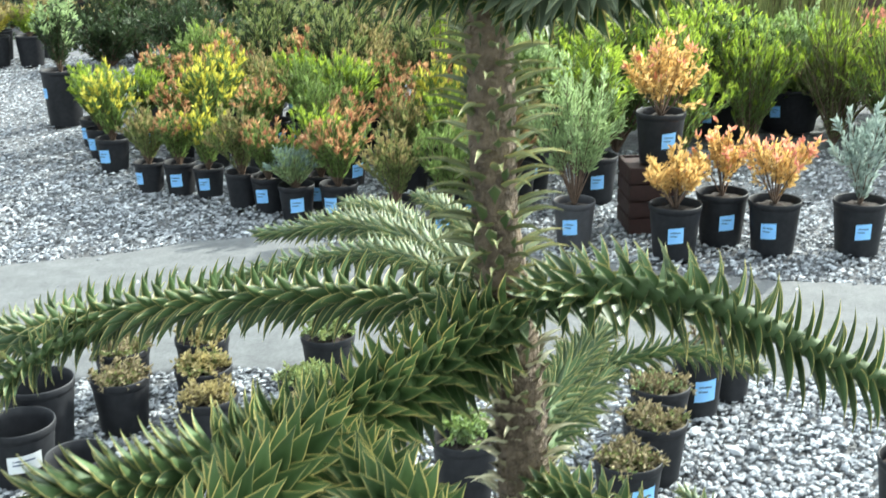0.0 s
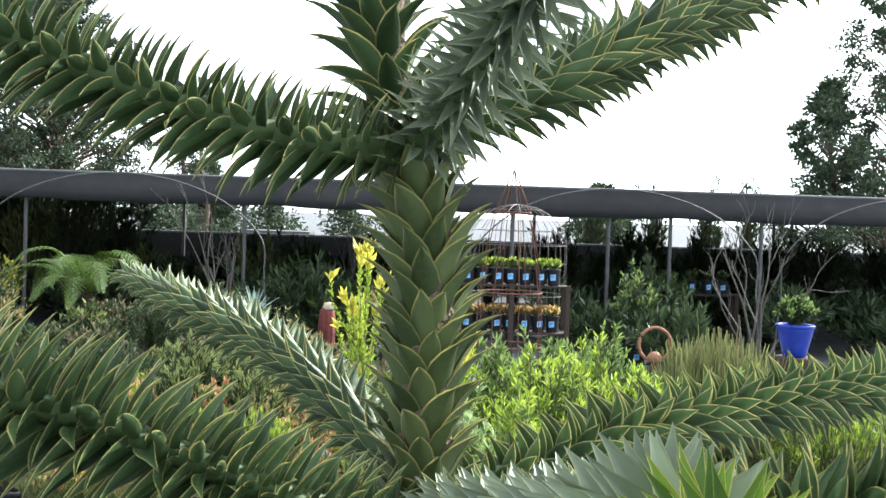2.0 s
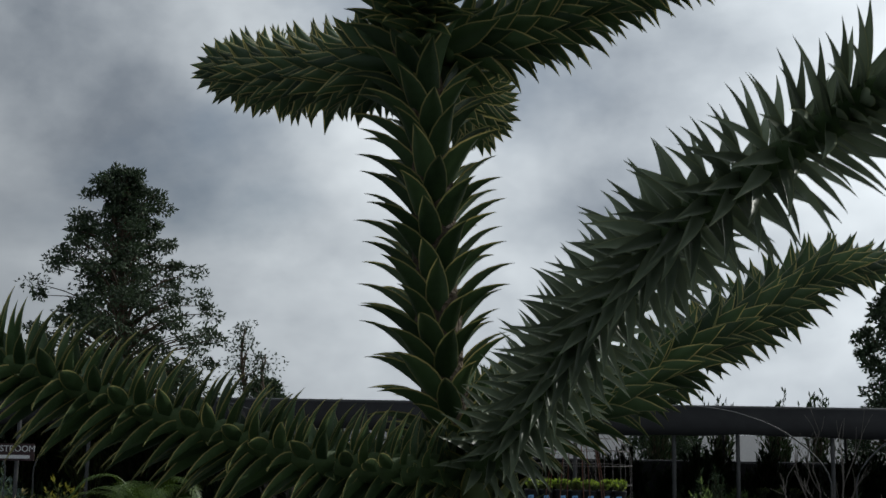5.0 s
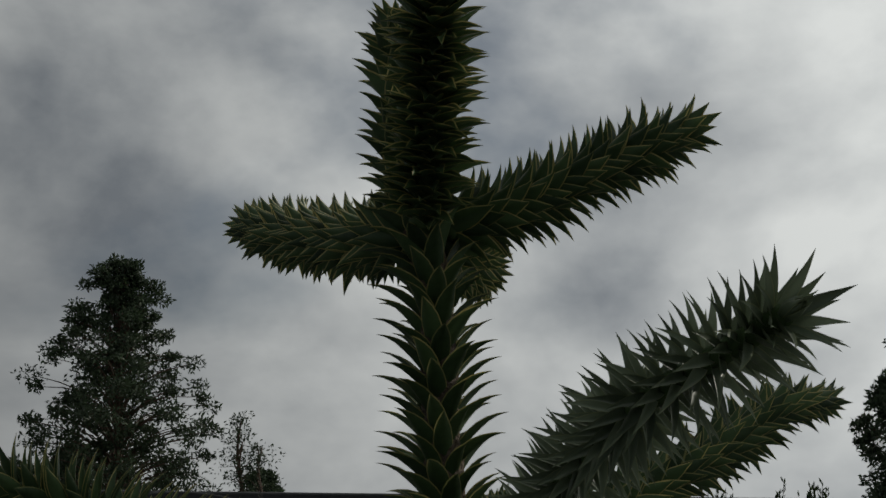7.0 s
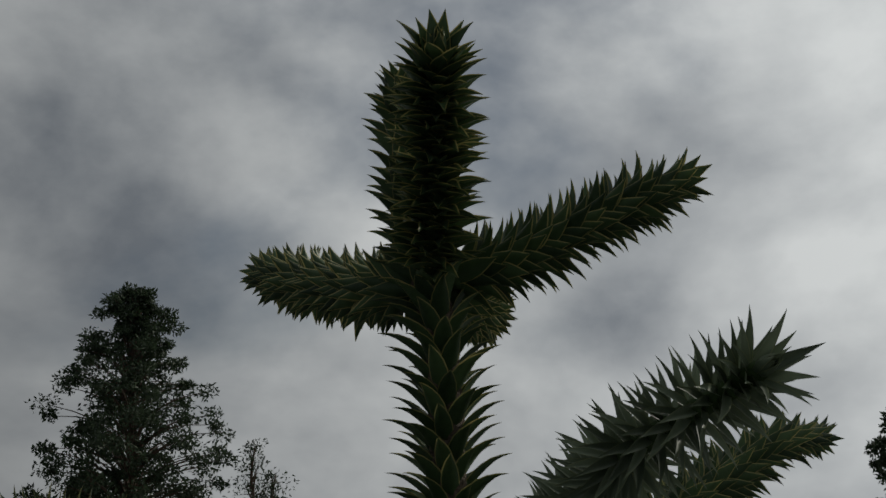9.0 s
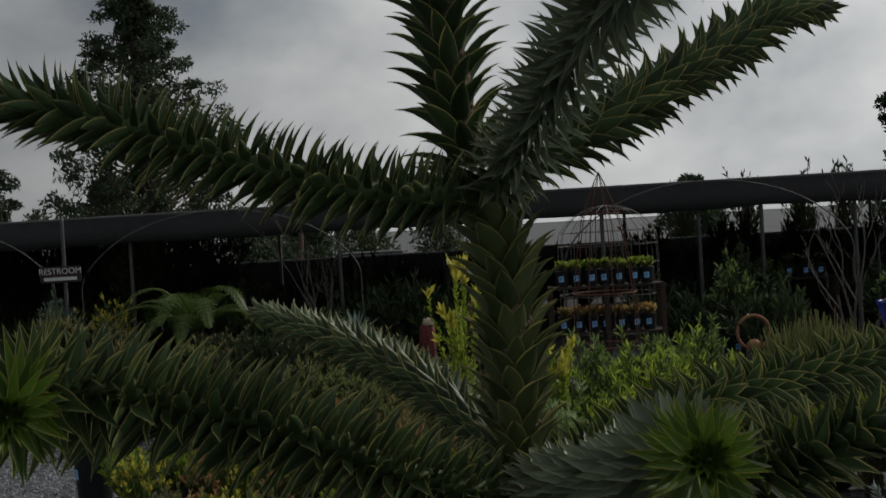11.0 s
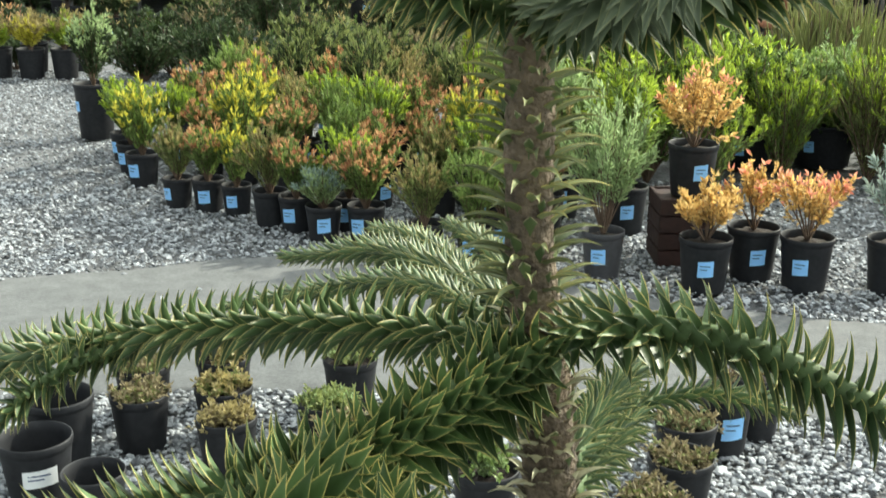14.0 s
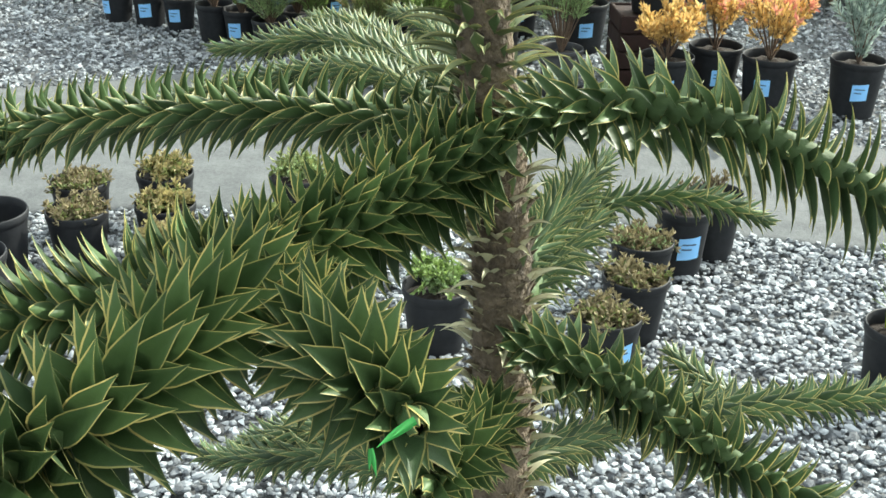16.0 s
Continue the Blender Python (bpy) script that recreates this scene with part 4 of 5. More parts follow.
upright_pot("potted_grey_shrub", "weathered grey pot of airy grey-green shrub", 0.46, 4.84, 0.088, 0.2, spec(0.56, 0.23, 18, 85, 0.036, "grey", "grey", 205, width=0.2, bare=0.4, tip_part=0.25, loose=0.6, fork=5), -105, GOLD, material=M_POT_GREY)
upright_pot("potted_tall_shrub", "tall black pot of pale green shrub", -2.68, 7.5, 0.13, 0.36, spec(0.5, 0.18, 20, 80, 0.04, "dark", "grey", 206), -140, tag_z=0.6)
upright_pot("potted_green_shrub", "black pot of tall yellow-green shrub", 0.6, 5.55, R2, H2, spec(0.66, 0.2, 22, 90, 0.045, "green", "lime", 207, width=0.2), -90)
upright_pot("potted_green_shrub", "black pot of tall green shrub", 0.3, 5.8, R2, H2, spec(0.62, 0.2, 22, 90, 0.045, "green", "grey", 208, width=0.2), -90)


def crate(x, y, w, d, h):
    ob = thing("wooden_crate", "dark red-brown wooden crate used as a stand", "crate")
    for i in range(4):
        z = h * (i + 0.5) / 4
        for sx, sy, cx, cy in ((w, 0.018, 0, -d / 2), (w, 0.018, 0, d / 2), (0.018, d - 0.02, -w / 2 + 0.009, 0), (0.018, d - 0.02, w / 2 - 0.009, 0)):
            part("slat", box_bm(sx, sy, h / 4 - 0.006, 0.003, (cx, cy, z)), M_WOOD, ob, smooth=False)
    part("top", box_bm(w - 0.02, d - 0.022, 0.018, 0.003, (0, 0, h - 0.02)), M_WOOD, ob, smooth=False)
    ob.matrix_basis = pose(x, y, 0.0, 0, 0, 6)


crate(0.8, 5.1, 0.22, 0.24, 0.3)
upright_pot("potted_golden_shrub", "black pot of pale orange shrub on a crate", 0.84, 5.08, R2, H2, spec(0.34, 0.19, 16, 60, 0.032, "orange", "coral", 209, tip_part=0.03, width=0.36, fork=4, bare=0.45, upright=0.45, loose=0.8), -72, GOLD, z=0.302)


# low ground-cover plants in the near bed
def mound(name, label, x, y, r, h, body, tips, seed, tag=None, turn=-90, height=0.07, material=M_POT, group="pots of ground cover", tag_material=None):
    ob = thing(name, label, "potted plant", group)
    pot_parts(ob, r, h, material=material, tag=tag, tag_turn=turn, tag_material=tag_material)
    shrub_parts(ob, np.array([0, 0, h - 0.03]), **spec(height * 0.7, r * 1.12, 34, 26, 0.016, body, tips, seed, fork=3, upright=0.85, width=0.5, bare=0.1, stemr=0.0012, tip_part=0.35, loose=1.2))
    ob.matrix_basis = pose(x, y, -0.004, 0, 0, seed * 37 % 90)
    return ob


for i, (x, y, body, tips, tag, turn, hh) in enumerate((
        (0.46, 2.62, "olive", "dry", TAG, -95, 0.05),
        (0.55, 2.83, "olive", "dry", None, 0, 0.05),
        (0.59, 3.05, "grey", "dry", None, 0, 0.05),
        (-1.0, 3.31, "olive", "dry", None, 0, 0.05),
        (-0.94, 3.1, "olive", "dry", None, 0, 0.05),
        (-0.775, 3.4, "olive", "bronze", None, 0, 0.09),
        (-0.715, 3.17, "olive", "bronze", None, 0, 0.07),
        (-0.655, 2.97, "dry", "bronze", None, 0, 0.06),
        (-0.385, 3.42, "grey", "olive", None, 0, 0.10),
        (-0.40, 3.1, "grey", "olive", None, 0, 0.06),
        (-0.31, 2.9, "grey", "dry", None, 0, 0.08),
        (0.06, 2.73, "grey", "green", None, 0, 0.12))):
    mound("potted_ground_cover", "black pot of low mat-forming ground cover", x, y, R1, H1, body, tips, 300 + i, tag, turn, hh)
upright_pot("potted_stick_plant", "black pot with a blue tag and sparse twigs", 0.72, 3.21, 0.075, 0.2, spec(0.12, 0.05, 5, 14, 0.02, "dry", "dry", 331), -80, "pots of ground cover")
upright_pot("potted_stick_plant", "black pot with a few dry twigs", 0.83, 3.33, 0.075, 0.2, spec(0.1, 0.05, 5, 12, 0.02, "dry", "dry", 332), -80, "pots of ground cover", tag=None)
for i, (x, y, r, h, tg) in enumerate(((-1.14, 3.0, 0.1, 0.2, None), (-1.12, 2.8, 0.095, 0.17, (0.09, 0.05)), (-0.93, 2.7, 0.08, 0.13, None))):
    ob = thing("empty_pot", "empty black nursery pot on gravel", "pot", "pots of ground cover")
    pot_parts(ob, r, h, M_POT, tag=tg, tag_turn=-62, tag_material=M_TAG_WHITE, soil=False)
    ob.matrix_basis = pose(x, y, -0.004)


def grass_pot(x, y, seed):
    rng = np.random.default_rng(seed)
    ob = thing("potted_grass", "black pot of thin upright green grass", "potted plant", "pots of ground cover")
    pot_parts(ob, R1, H1)
    heap = Heap()
    for i in range(46):
        a, ro = rng.uniform(0, 6.28), rng.uniform(0, 0.04)
        p = np.array([ro * math.cos(a), ro * math.sin(a), H1 - 0.03])
        d = np.array([math.cos(a), math.sin(a), 0]) * rng.uniform(0.02, 0.1)
        hgt = rng.uniform(0.1, 0.26)
        C, T, _ = spline([p, p + d * 0.3 + (0, 0, hgt * 0.6), p + d + (0, 0, hgt)], 8)
        V, F = tube(C, T, np.linspace(0.0022, 0.0004, 8), 3, False)
        heap.add(V, F, int(rng.random() < 0.3))
    child("tuft", heap.mesh("tuft", [LEAF["lime"], LEAF["dry"]]), ob)["kind"] = "stuff"
    ob.matrix_basis = pose(x, y, -0.004)


grass_pot(1.14, 2.62, 5)

# tubs and tall shrubs behind
for x, y, s, body, tips, lab in ((1.88, 7.15, 1.0, "grey", "green", "wide black tub of grey-green shrub"), (1.45, 7.0, 0.9, "dark", "green", "black tub of dark green shrub"),
                                 (2.75, 7.3, 1.0, "olive", "green", "black tub of leafy olive shrub")):
    upright_pot("potted_tub_shrub", lab, x, y, 0.2 * s, 0.26, spec(0.46, 0.32, 26, 75, 0.045, body, tips, int(400 + x * 10)), -130)


def field_shrub(name, label, x, y, height, spread, body, tips, seed, stems=30, per=85, leaf=0.055, **kw):
    ob = thing(name, label, "shrub", "garden shrubs")
    shrub_parts(ob, np.array([0, 0, -0.02]), **spec(height, spread, stems, per, leaf, body, tips, seed, stemr=0.008, **kw))
    ob.matrix_basis = pose(x, y, 0)
    return ob


# most bodies take leaf colours darkened to hold the bed's shade
for i, (x, y, hgt, sp, body, tips) in enumerate((
        (0.80, 6.6, 0.9, 0.45, "garden", "lime"), (1.18, 6.9, 0.86, 0.42, "garden", "lime"), (0.46, 6.9, 0.9, 0.4, "garden", "green"), (1.52, 7.3, 0.68, 0.42, "garden", "lime"),
        (2.00, 7.2, 0.55, 0.45, "green", "bronze"), (2.48, 7.0, 0.55, 0.5, "garden", "lime"), (2.96, 7.6, 0.5, 0.5, "garden", "green"), (0.94, 7.6, 0.94, 0.45, "garden", "green"),
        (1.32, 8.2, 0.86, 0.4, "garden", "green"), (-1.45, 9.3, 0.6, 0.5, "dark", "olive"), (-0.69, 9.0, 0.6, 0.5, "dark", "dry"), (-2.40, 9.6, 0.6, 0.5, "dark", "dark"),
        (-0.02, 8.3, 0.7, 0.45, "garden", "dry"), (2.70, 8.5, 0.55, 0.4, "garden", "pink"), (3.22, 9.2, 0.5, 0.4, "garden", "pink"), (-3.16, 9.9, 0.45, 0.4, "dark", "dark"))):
    field_shrub("garden_shrub", {"lime": "dense green shrub with yellow-green young leaves", "pink": "low shrub with pink pincushion flowers", "red": "dark shrub with a few red flowers"}.get(tips, "dense mixed green garden shrub"),
                x, y, hgt, sp, body, tips, 500 + i)
# dark bodies: the dimness of this corner is put into the leaf colour
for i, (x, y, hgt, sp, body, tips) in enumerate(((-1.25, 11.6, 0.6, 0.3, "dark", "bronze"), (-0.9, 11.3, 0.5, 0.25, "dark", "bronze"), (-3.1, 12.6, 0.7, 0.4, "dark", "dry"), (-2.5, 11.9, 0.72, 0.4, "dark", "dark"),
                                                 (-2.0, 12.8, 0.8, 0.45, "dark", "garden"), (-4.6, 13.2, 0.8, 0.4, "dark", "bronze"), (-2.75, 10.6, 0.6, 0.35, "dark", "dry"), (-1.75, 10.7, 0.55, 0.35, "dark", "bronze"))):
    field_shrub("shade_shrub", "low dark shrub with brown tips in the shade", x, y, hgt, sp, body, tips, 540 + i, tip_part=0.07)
feather = dict(stems=36, per=150, leaf=0.036, width=0.14, loose=0.42, upright=0.6, fork=4, bare=0.05)
for i, (x, y, hgt, sp, body, tips) in enumerate(((2.3, 6.35, 0.8, 0.36, "green", "lime"), (2.75, 6.2, 0.85, 0.4, "olive", "green"), (2.05, 6.75, 0.74, 0.3, "olive", "lime"), (3.2, 6.6, 0.8, 0.42, "green", "olive"),
                                                 (1.55, 6.65, 0.66, 0.26, "green", "lime"), (1.05, 6.1, 0.8, 0.25, "green", "lime"))):
    field_shrub("feathery_shrub", "tall feathery yellow-green shrub", x, y, hgt, sp, body, tips, 580 + i, **feather)
upright_pot("potted_yellow_flower", "black pot of tall yellow-flowered upright shrub", -0.17, 6.3, 0.13, 0.3, spec(1.26, 0.13, 8, 150, 0.034, "lime", "yellow", 560, tip_part=0.07, fork=1, bare=0.35, tip_scale=2.2, loose=0.6, width=0.34), -90, tag=None)
upright_pot("potted_yellow_flower", "black pot of slender yellow-flowered shrub", 0.33, 6.4, 0.13, 0.3, spec(0.85, 0.13, 5, 120, 0.034, "lime", "yellow", 561, tip_part=0.08, fork=2, bare=0.3, tip_scale=2.0, loose=0.6, width=0.34), -90, tag=None)
for i, (x, y, body) in enumerate(((-4.45, 9.98, "lime"), (-4.16, 9.98, "yellow"), (-3.88, 10.03, "lime"), (-4.75, 10.0, "olive"), (-4.3, 10.4, "bronze"), (-3.95, 10.45, "dark"))):
    upright_pot("potted_shrub", "black pot of yellowish shrub at the gravel's far side", x, y, 0.12, 0.26, spec(0.3, 0.16, 14, 60, 0.045, body, "bronze", 570 + i), -90, "pots across the gravel", tag=TAG if i == 0 else None)


def reeds(x, y):
    rng = np.random.default_rng(77)
    ob = thing("reed_clump", "dense clump of upright green restio reeds", "plant")
    heap, heap2 = Heap(), Heap()
    for i in range(900):
        px_, py_ = rng.uniform(-0.34, 0.34), rng.uniform(-0.2, 0.2)
        h = rng.uniform(0.6, 1.0) * (1 - 0.5 * abs(px_))
        lean = rng.normal(0, 0.05, 2)
        C = np.array([(px_, py_, 0), (px_ + lean[0] * 0.5, py_ + lean[1] * 0.5, h * 0.5), (px_ + lean[0] * 1.5, py_ + lean[1] * 1.5, h)])
        V, F = tube(C, unit(np.gradient(C, axis=0)), np.array([0.004, 0.006, 0.003]), 3, False)
        (heap if i % 4 else heap2).add(V, F)
    child("thicket", heap.mesh("thicket", [LEAF["reed"]]), ob)["kind"] = "stuff"
    child("dry_growth", heap2.mesh("dry_growth", [LEAF["dry"]]), ob, "dry brown stalks")["kind"] = "stuff"
    ob.matrix_basis = pose(x, y, -0.01)


reeds(2.12, 8.1)


def ring_ornament(x, y, z):
    ob = thing("garden_ring", "round terracotta ring ornament on a short post", "ornament")
    a = np.linspace(0, 2 * np.pi, 40)
    C = np.stack([0.125 * np.cos(a), 0 * a, z + 0.125 * np.sin(a)], 1)
    T = unit(np.stack([-np.sin(a), 0 * a, np.cos(a)], 1))
    V, F = tube(C, T, 0.012, 10, False)
    child("ring", mesh_of("ring", V, F, [M_TERRA]), ob)
    rod(ob, "post", [(0, 0, -0.02), (0, 0, 0.3), (0, 0, z - 0.12)], 0.03, M_RUST)
    V, F = lathe([(0, z - 0.14), (0.05, z - 0.13), (0.055, z - 0.09), (0.03, z - 0.06), (0, z - 0.055)], 16)
    child("boss", mesh_of("boss", V, F, [M_TERRA]), ob)
    ob.matrix_basis = pose(x, y, 0, 0, 0, 8)


ring_ornament(1.87, 9.0, 0.74)


def blue_pot(x, y):
    st = thing("stump", "dark rough wooden stump under a blue pot", "stump")
    prof = [(0.0, 0.0), (0.21, 0.0), (0.2, 0.05), (0.185, 0.2), (0.19, 0.45), (0.18, 0.47), (0.0, 0.47)]
    V, F = lathe(prof, 22)
    V[:, :2] *= (1 + 0.06 * np.sin(5 * np.arctan2(V[:, 1], V[:, 0])))[:, None]
    child("trunk", mesh_of("trunk", V, F, [M_STUMP]), st)
    st.matrix_basis = pose(x, y, -0.01)
    ob = thing("blue_pot", "cobalt blue glazed pot with a leafy green shrub", "pot")
    prof = [(0, 0.0), (0.1, 0.0), (0.105, 0.01), (0.165, 0.24), (0.17, 0.25), (0.165, 0.258), (0.172, 0.268), (0.183, 0.275), (0.183, 0.292), (0.175, 0.298), (0.162, 0.295), (0.155, 0.26), (0.1, 0.02)]
    V, F = lathe(prof, 32)
    child("pot", mesh_of("pot", V, F, [M_BLUE]), ob)
    V, F = lathe([(0.155, 0.262), (0.08, 0.27), (0, 0.275)], 20)
    child("soil", mesh_of("soil", V, F, [M_SOIL]), ob)
    shrub_parts(ob, np.array([0, 0, 0.26]), **spec(0.26, 0.2, 18, 50, 0.045, "dark", "green", 600, width=0.45))
    ob.matrix_basis = pose(x, y, 0.462)


blue_pot(3.55, 11.0)


def bare_shrub(x, y, height, seed):
    rng = np.random.default_rng(seed)
    ob = thing("bare_shrub", "tall thin shrub with bare grey branches", "shrub")
    heap = Heap()

    def grow(p, d, l, r, depth):
        q = p + d * l
        C, T, _ = spline([p, (p + q) / 2 + rng.normal(0, l * 0.05, 3), q], 6)
        V, F = tube(C, T, np.linspace(r, r * 0.6, 6), 5, False)
        heap.add(V, F)
        if depth:
            for _ in range(2 if depth > 1 else 3):
                grow(C[int(rng.integers(3, 6))], unit(d + rng.normal(0, 0.36, 3) + (0, 0, 0.2)), l * rng.uniform(0.5, 0.8), r * 0.55, depth - 1)
    for i in range(5):
        grow(np.zeros(3), unit(np.array([rng.normal(0, 0.25), rng.normal(0, 0.2), 1])), height * rng.uniform(0.4, 0.55), 0.018, 3)
    child("framework", heap.mesh("framework", [M_BRANCH]), ob)
    ob.matrix_basis = pose(x, y, -0.02)


bare_shrub(3.6, 12.3, 1.75, 9)
bare_shrub(-2.35, 15.0, 1.9, 10)
bare_shrub(-0.94, 16.5, 1.7, 12)


def plant_stand(x0, x1, y):
    ob = thing("plant_bench", "dark two-tier timber plant bench", "bench")
    w = x1 - x0
    for z in (0.5, 0.97):
        for k in range(3):
            part("board", box_bm(w + 0.16, 0.09, 0.022, 0.003, ((x0 + x1) / 2, y - 0.1 + 0.1 * k, z)), M_BENCH, ob, smooth=False)
    for x in (x0 - 0.06, (x0 + x1) / 2, x1 + 0.06):
        for dy in (-0.17, 0.17):
            part("post", box_bm(0.05, 0.05, 1.0, 0.004, (x, y + dy, 0.49)), M_BENCH, ob, smooth=False)
    for z, n, kind in ((0.982, 7, "lime"), (0.512, 7, "orange")):
        for i in range(n):
            x = x0 + w * (i + 0.5) / n
            p = thing("shelf_pot", "black pot of succulent with a blue tag on a bench", "potted plant", "pots on the bench")
            pot_parts(p, 0.07, 0.165, tag=(0.055, 0.06), tag_turn=-90 + 12 * (i % 3 - 1))
            shrub_parts(p, np.array([0, 0, 0.14]), **spec(0.11, 0.08, 12, 18, 0.035, "olive" if kind == "lime" else "bronze", kind, 620 + i, width=0.5, bare=0.3))
            p.matrix_basis = pose(x, y - 0.03, z)


plant_stand(0.5, 1.5, 12.1)


def obelisk(x, y, top):
    ob = thing("obelisk_trellis", "rusty wire obelisk trellis", "trellis")
    for k in range(8):
        a = k * math.pi / 4 + 0.2
        c, s = math.cos(a), math.sin(a)
        rod(ob, "leg", [(0.34 * c, 0.34 * s, 0), (0.3 * c, 0.3 * s, 0.9), (0.2 * c, 0.2 * s, top - 0.5), (0.07 * c, 0.07 * s, top - 0.15), (0, 0, top)], 0.0045, M_RUST, 6, 20)
    for z, r in ((0.45, 0.325), (0.95, 0.295), (top - 0.4, 0.165)):
        a = np.linspace(0, 2 * np.pi, 28)
        C = np.stack([r * np.cos(a), r * np.sin(a), 0 * a + z], 1)
        V, F = tube(C, unit(np.stack([-np.sin(a), np.cos(a), 0 * a], 1)), 0.008, 6, False)
        child("hoop", mesh_of("hoop", V, F, [M_RUST]), ob)
    ob.matrix_basis = pose(x, y, 0)


def dome_cage(x, y, r, z0, top):
    ob = thing("wire_dome", "domed wire garden cage", "trellis")
    for k in range(16):
        a = k * math.pi / 8
        c, s = math.cos(a), math.sin(a)
        pts = [(r * c, r * s, 0.0), (r * c, r * s, z0)] + [(r * math.cos(b) * c, r * math.cos(b) * s, z0 + (top - z0) * math.sin(b)) for b in (0.4, 0.8, 1.2, 1.55)]
        rod(ob, "wire", pts, 0.0035, M_WIRE, 5, 22)
    for z, rr in [(z0 * q, r) for q in (0.3, 0.6, 0.85, 1.0)] + [(z0 + (top - z0) * math.sin(b), r * math.cos(b)) for b in (0.35, 0.7, 1.05)]:
        a = np.linspace(0, 2 * np.pi, 36)
        C = np.stack([rr * np.cos(a), rr * np.sin(a), 0 * a + z], 1)
        V, F = tube(C, unit(np.stack([-np.sin(a), np.cos(a), 0 * a], 1)), 0.0035, 5, False)
        child("band", mesh_of("band", V, F, [M_WIRE]), ob)
    ob.matrix_basis = pose(x, y, 0)


obelisk(0.94, 11.3, 2.1)
dome_cage(1.13, 13.2, 0.55, 1.36, 1.8)


def red_post(x, y):
    ob = thing("red_post", "red weathered ribbed post with a cream cap", "ornament")
    prof = [(0, 0), (0.07, 0), (0.075, 0.2), (0.082, 0.45), (0.08, 0.6), (0.072, 0.66), (0.045, 0.69), (0, 0.7)]
    V, F = lathe(prof, 36)
    V[:, :2] *= (1 + 0.06 * np.cos(9 * np.arctan2(V[:, 1], V[:, 0])))[:, None]
    child("post", mesh_of("post", V, F, [M_RED]), ob)
    V, F = lathe([(0.06, 0.68), (0.065, 0.7), (0.05, 0.74), (0.0, 0.75)], 16)
    V[:, 0] += 0.02
    child("cap", mesh_of("cap", V, F, [M_CREAM]), ob)
    ob.matrix_basis = pose(x, y, 0)


red_post(-0.83, 12.0)


def agave(x, y):
    tb = thing("low_table", "dark low timber table", "table")
    part("top", box_bm(1.2, 0.5, 0.03, 0.004, (0, 0, 0.295)), M_BENCH, tb, smooth=False)
    for sx in (-0.55, 0.55):
        for sy in (-0.2, 0.2):
            part("leg", box_bm(0.06, 0.06, 0.285, 0.004, (sx, sy, 0.14)), M_BENCH, tb, smooth=False)
    tb.matrix_basis = pose(x, y, 0)
    ob = thing("potted_agave", "dark pot of spiky silver-blue agave with a tag", "potted plant")
    pot_parts(ob, 0.15, 0.28, tag=(0.07, 0.075), tag_turn=-70)
    rng = np.random.default_rng(4)
    heap = Heap()
    for i in range(46):
        a, e = i * GOLDEN, radians(12 + 70 * i / 46)
        d = np.array([math.cos(a) * math.cos(e), math.sin(a) * math.cos(e), math.sin(e)])
        p = np.array([0, 0, 0.27]) + d * 0.02
        l = rng.uniform(0.24, 0.36)
        s = np.array([-math.sin(a), math.cos(a), 0])
        V = [p - s * 0.014, p + s * 0.014, p + d * l * 0.5 + s * 0.012, p + d * l * 0.5 - s * 0.012, p + d * l + (0, 0, -0.03), p + d * l + (0, 0, -0.03) + s * 0.001]
        heap.add(V, [(0, 1, 2, 3), (3, 2, 5, 4)])
    child("rosette", heap.mesh("rosette", [LEAF["blue"]]), ob)
    ob.matrix_basis = pose(x, y, 0.309)


agave(-1.56, 12.0)


def tree_fern(x, y, pot_r, pot_h, trunk_h, reach, seed, n=16):
    rng = np.random.default_rng(seed)
    ob = thing("potted_tree_fern", "dark pot of tree fern with spreading green fronds", "potted plant")
    pot_parts(ob, pot_r, pot_h, tag=(0.08, 0.085), tag_turn=-75)
    rod(ob, "trunk", [(0, 0, pot_h - 0.03), (0, 0, pot_h + trunk_h / 2), (0.01, 0, pot_h + trunk_h)], 0.06, M_STUMP)
    for i in range(n):
        a = i * GOLDEN
        l = reach * rng.uniform(0.8, 1.1)
        o = np.array([math.cos(a), math.sin(a), 0])
        rise = rng.uniform(0.2, 0.55)
        p = np.array([0, 0, pot_h + trunk_h])
        C, T, ln = spline([p, p + o * l * 0.35 + (0, 0, l * rise), p + o * l * 0.75 + (0, 0, l * (rise + 0.02)), p + o * l + (0, 0, l * (rise - 0.25))], 26)
        heap = Heap()
        V, F = tube(C, T, np.linspace(0.008, 0.002, 26), 4, False)
        heap.add(V, F)
        side = np.cross(T, (0, 0, 1.0))
        for k in range(2, 26):
            w = 0.2 * reach / 0.75 * math.sin(math.pi * (k / 25) ** 0.7 * 0.96) + 0.02
            for sg in (-1, 1):
                d = unit(side[k] * sg + T[k] * 0.5 - np.array([0, 0, 0.15]))
                q = C[k]
                for m in range(8):
                    c = q + d * w * m / 8
                    for s2 in (-1, 1):
                        e = unit(T[k] * s2 + d * 0.6)
                        ll = 0.05 * (1 - m / 9)
                        heap.add([c, c + e * ll * 0.5 + d * 0.008, c + e * ll, c + e * ll * 0.5 - d * 0.008], [(0, 1, 2, 3)])
        child("frond", heap.mesh("frond", [LEAF["fern"]], False), ob)
    ob.matrix_basis = pose(x, y, -0.004)


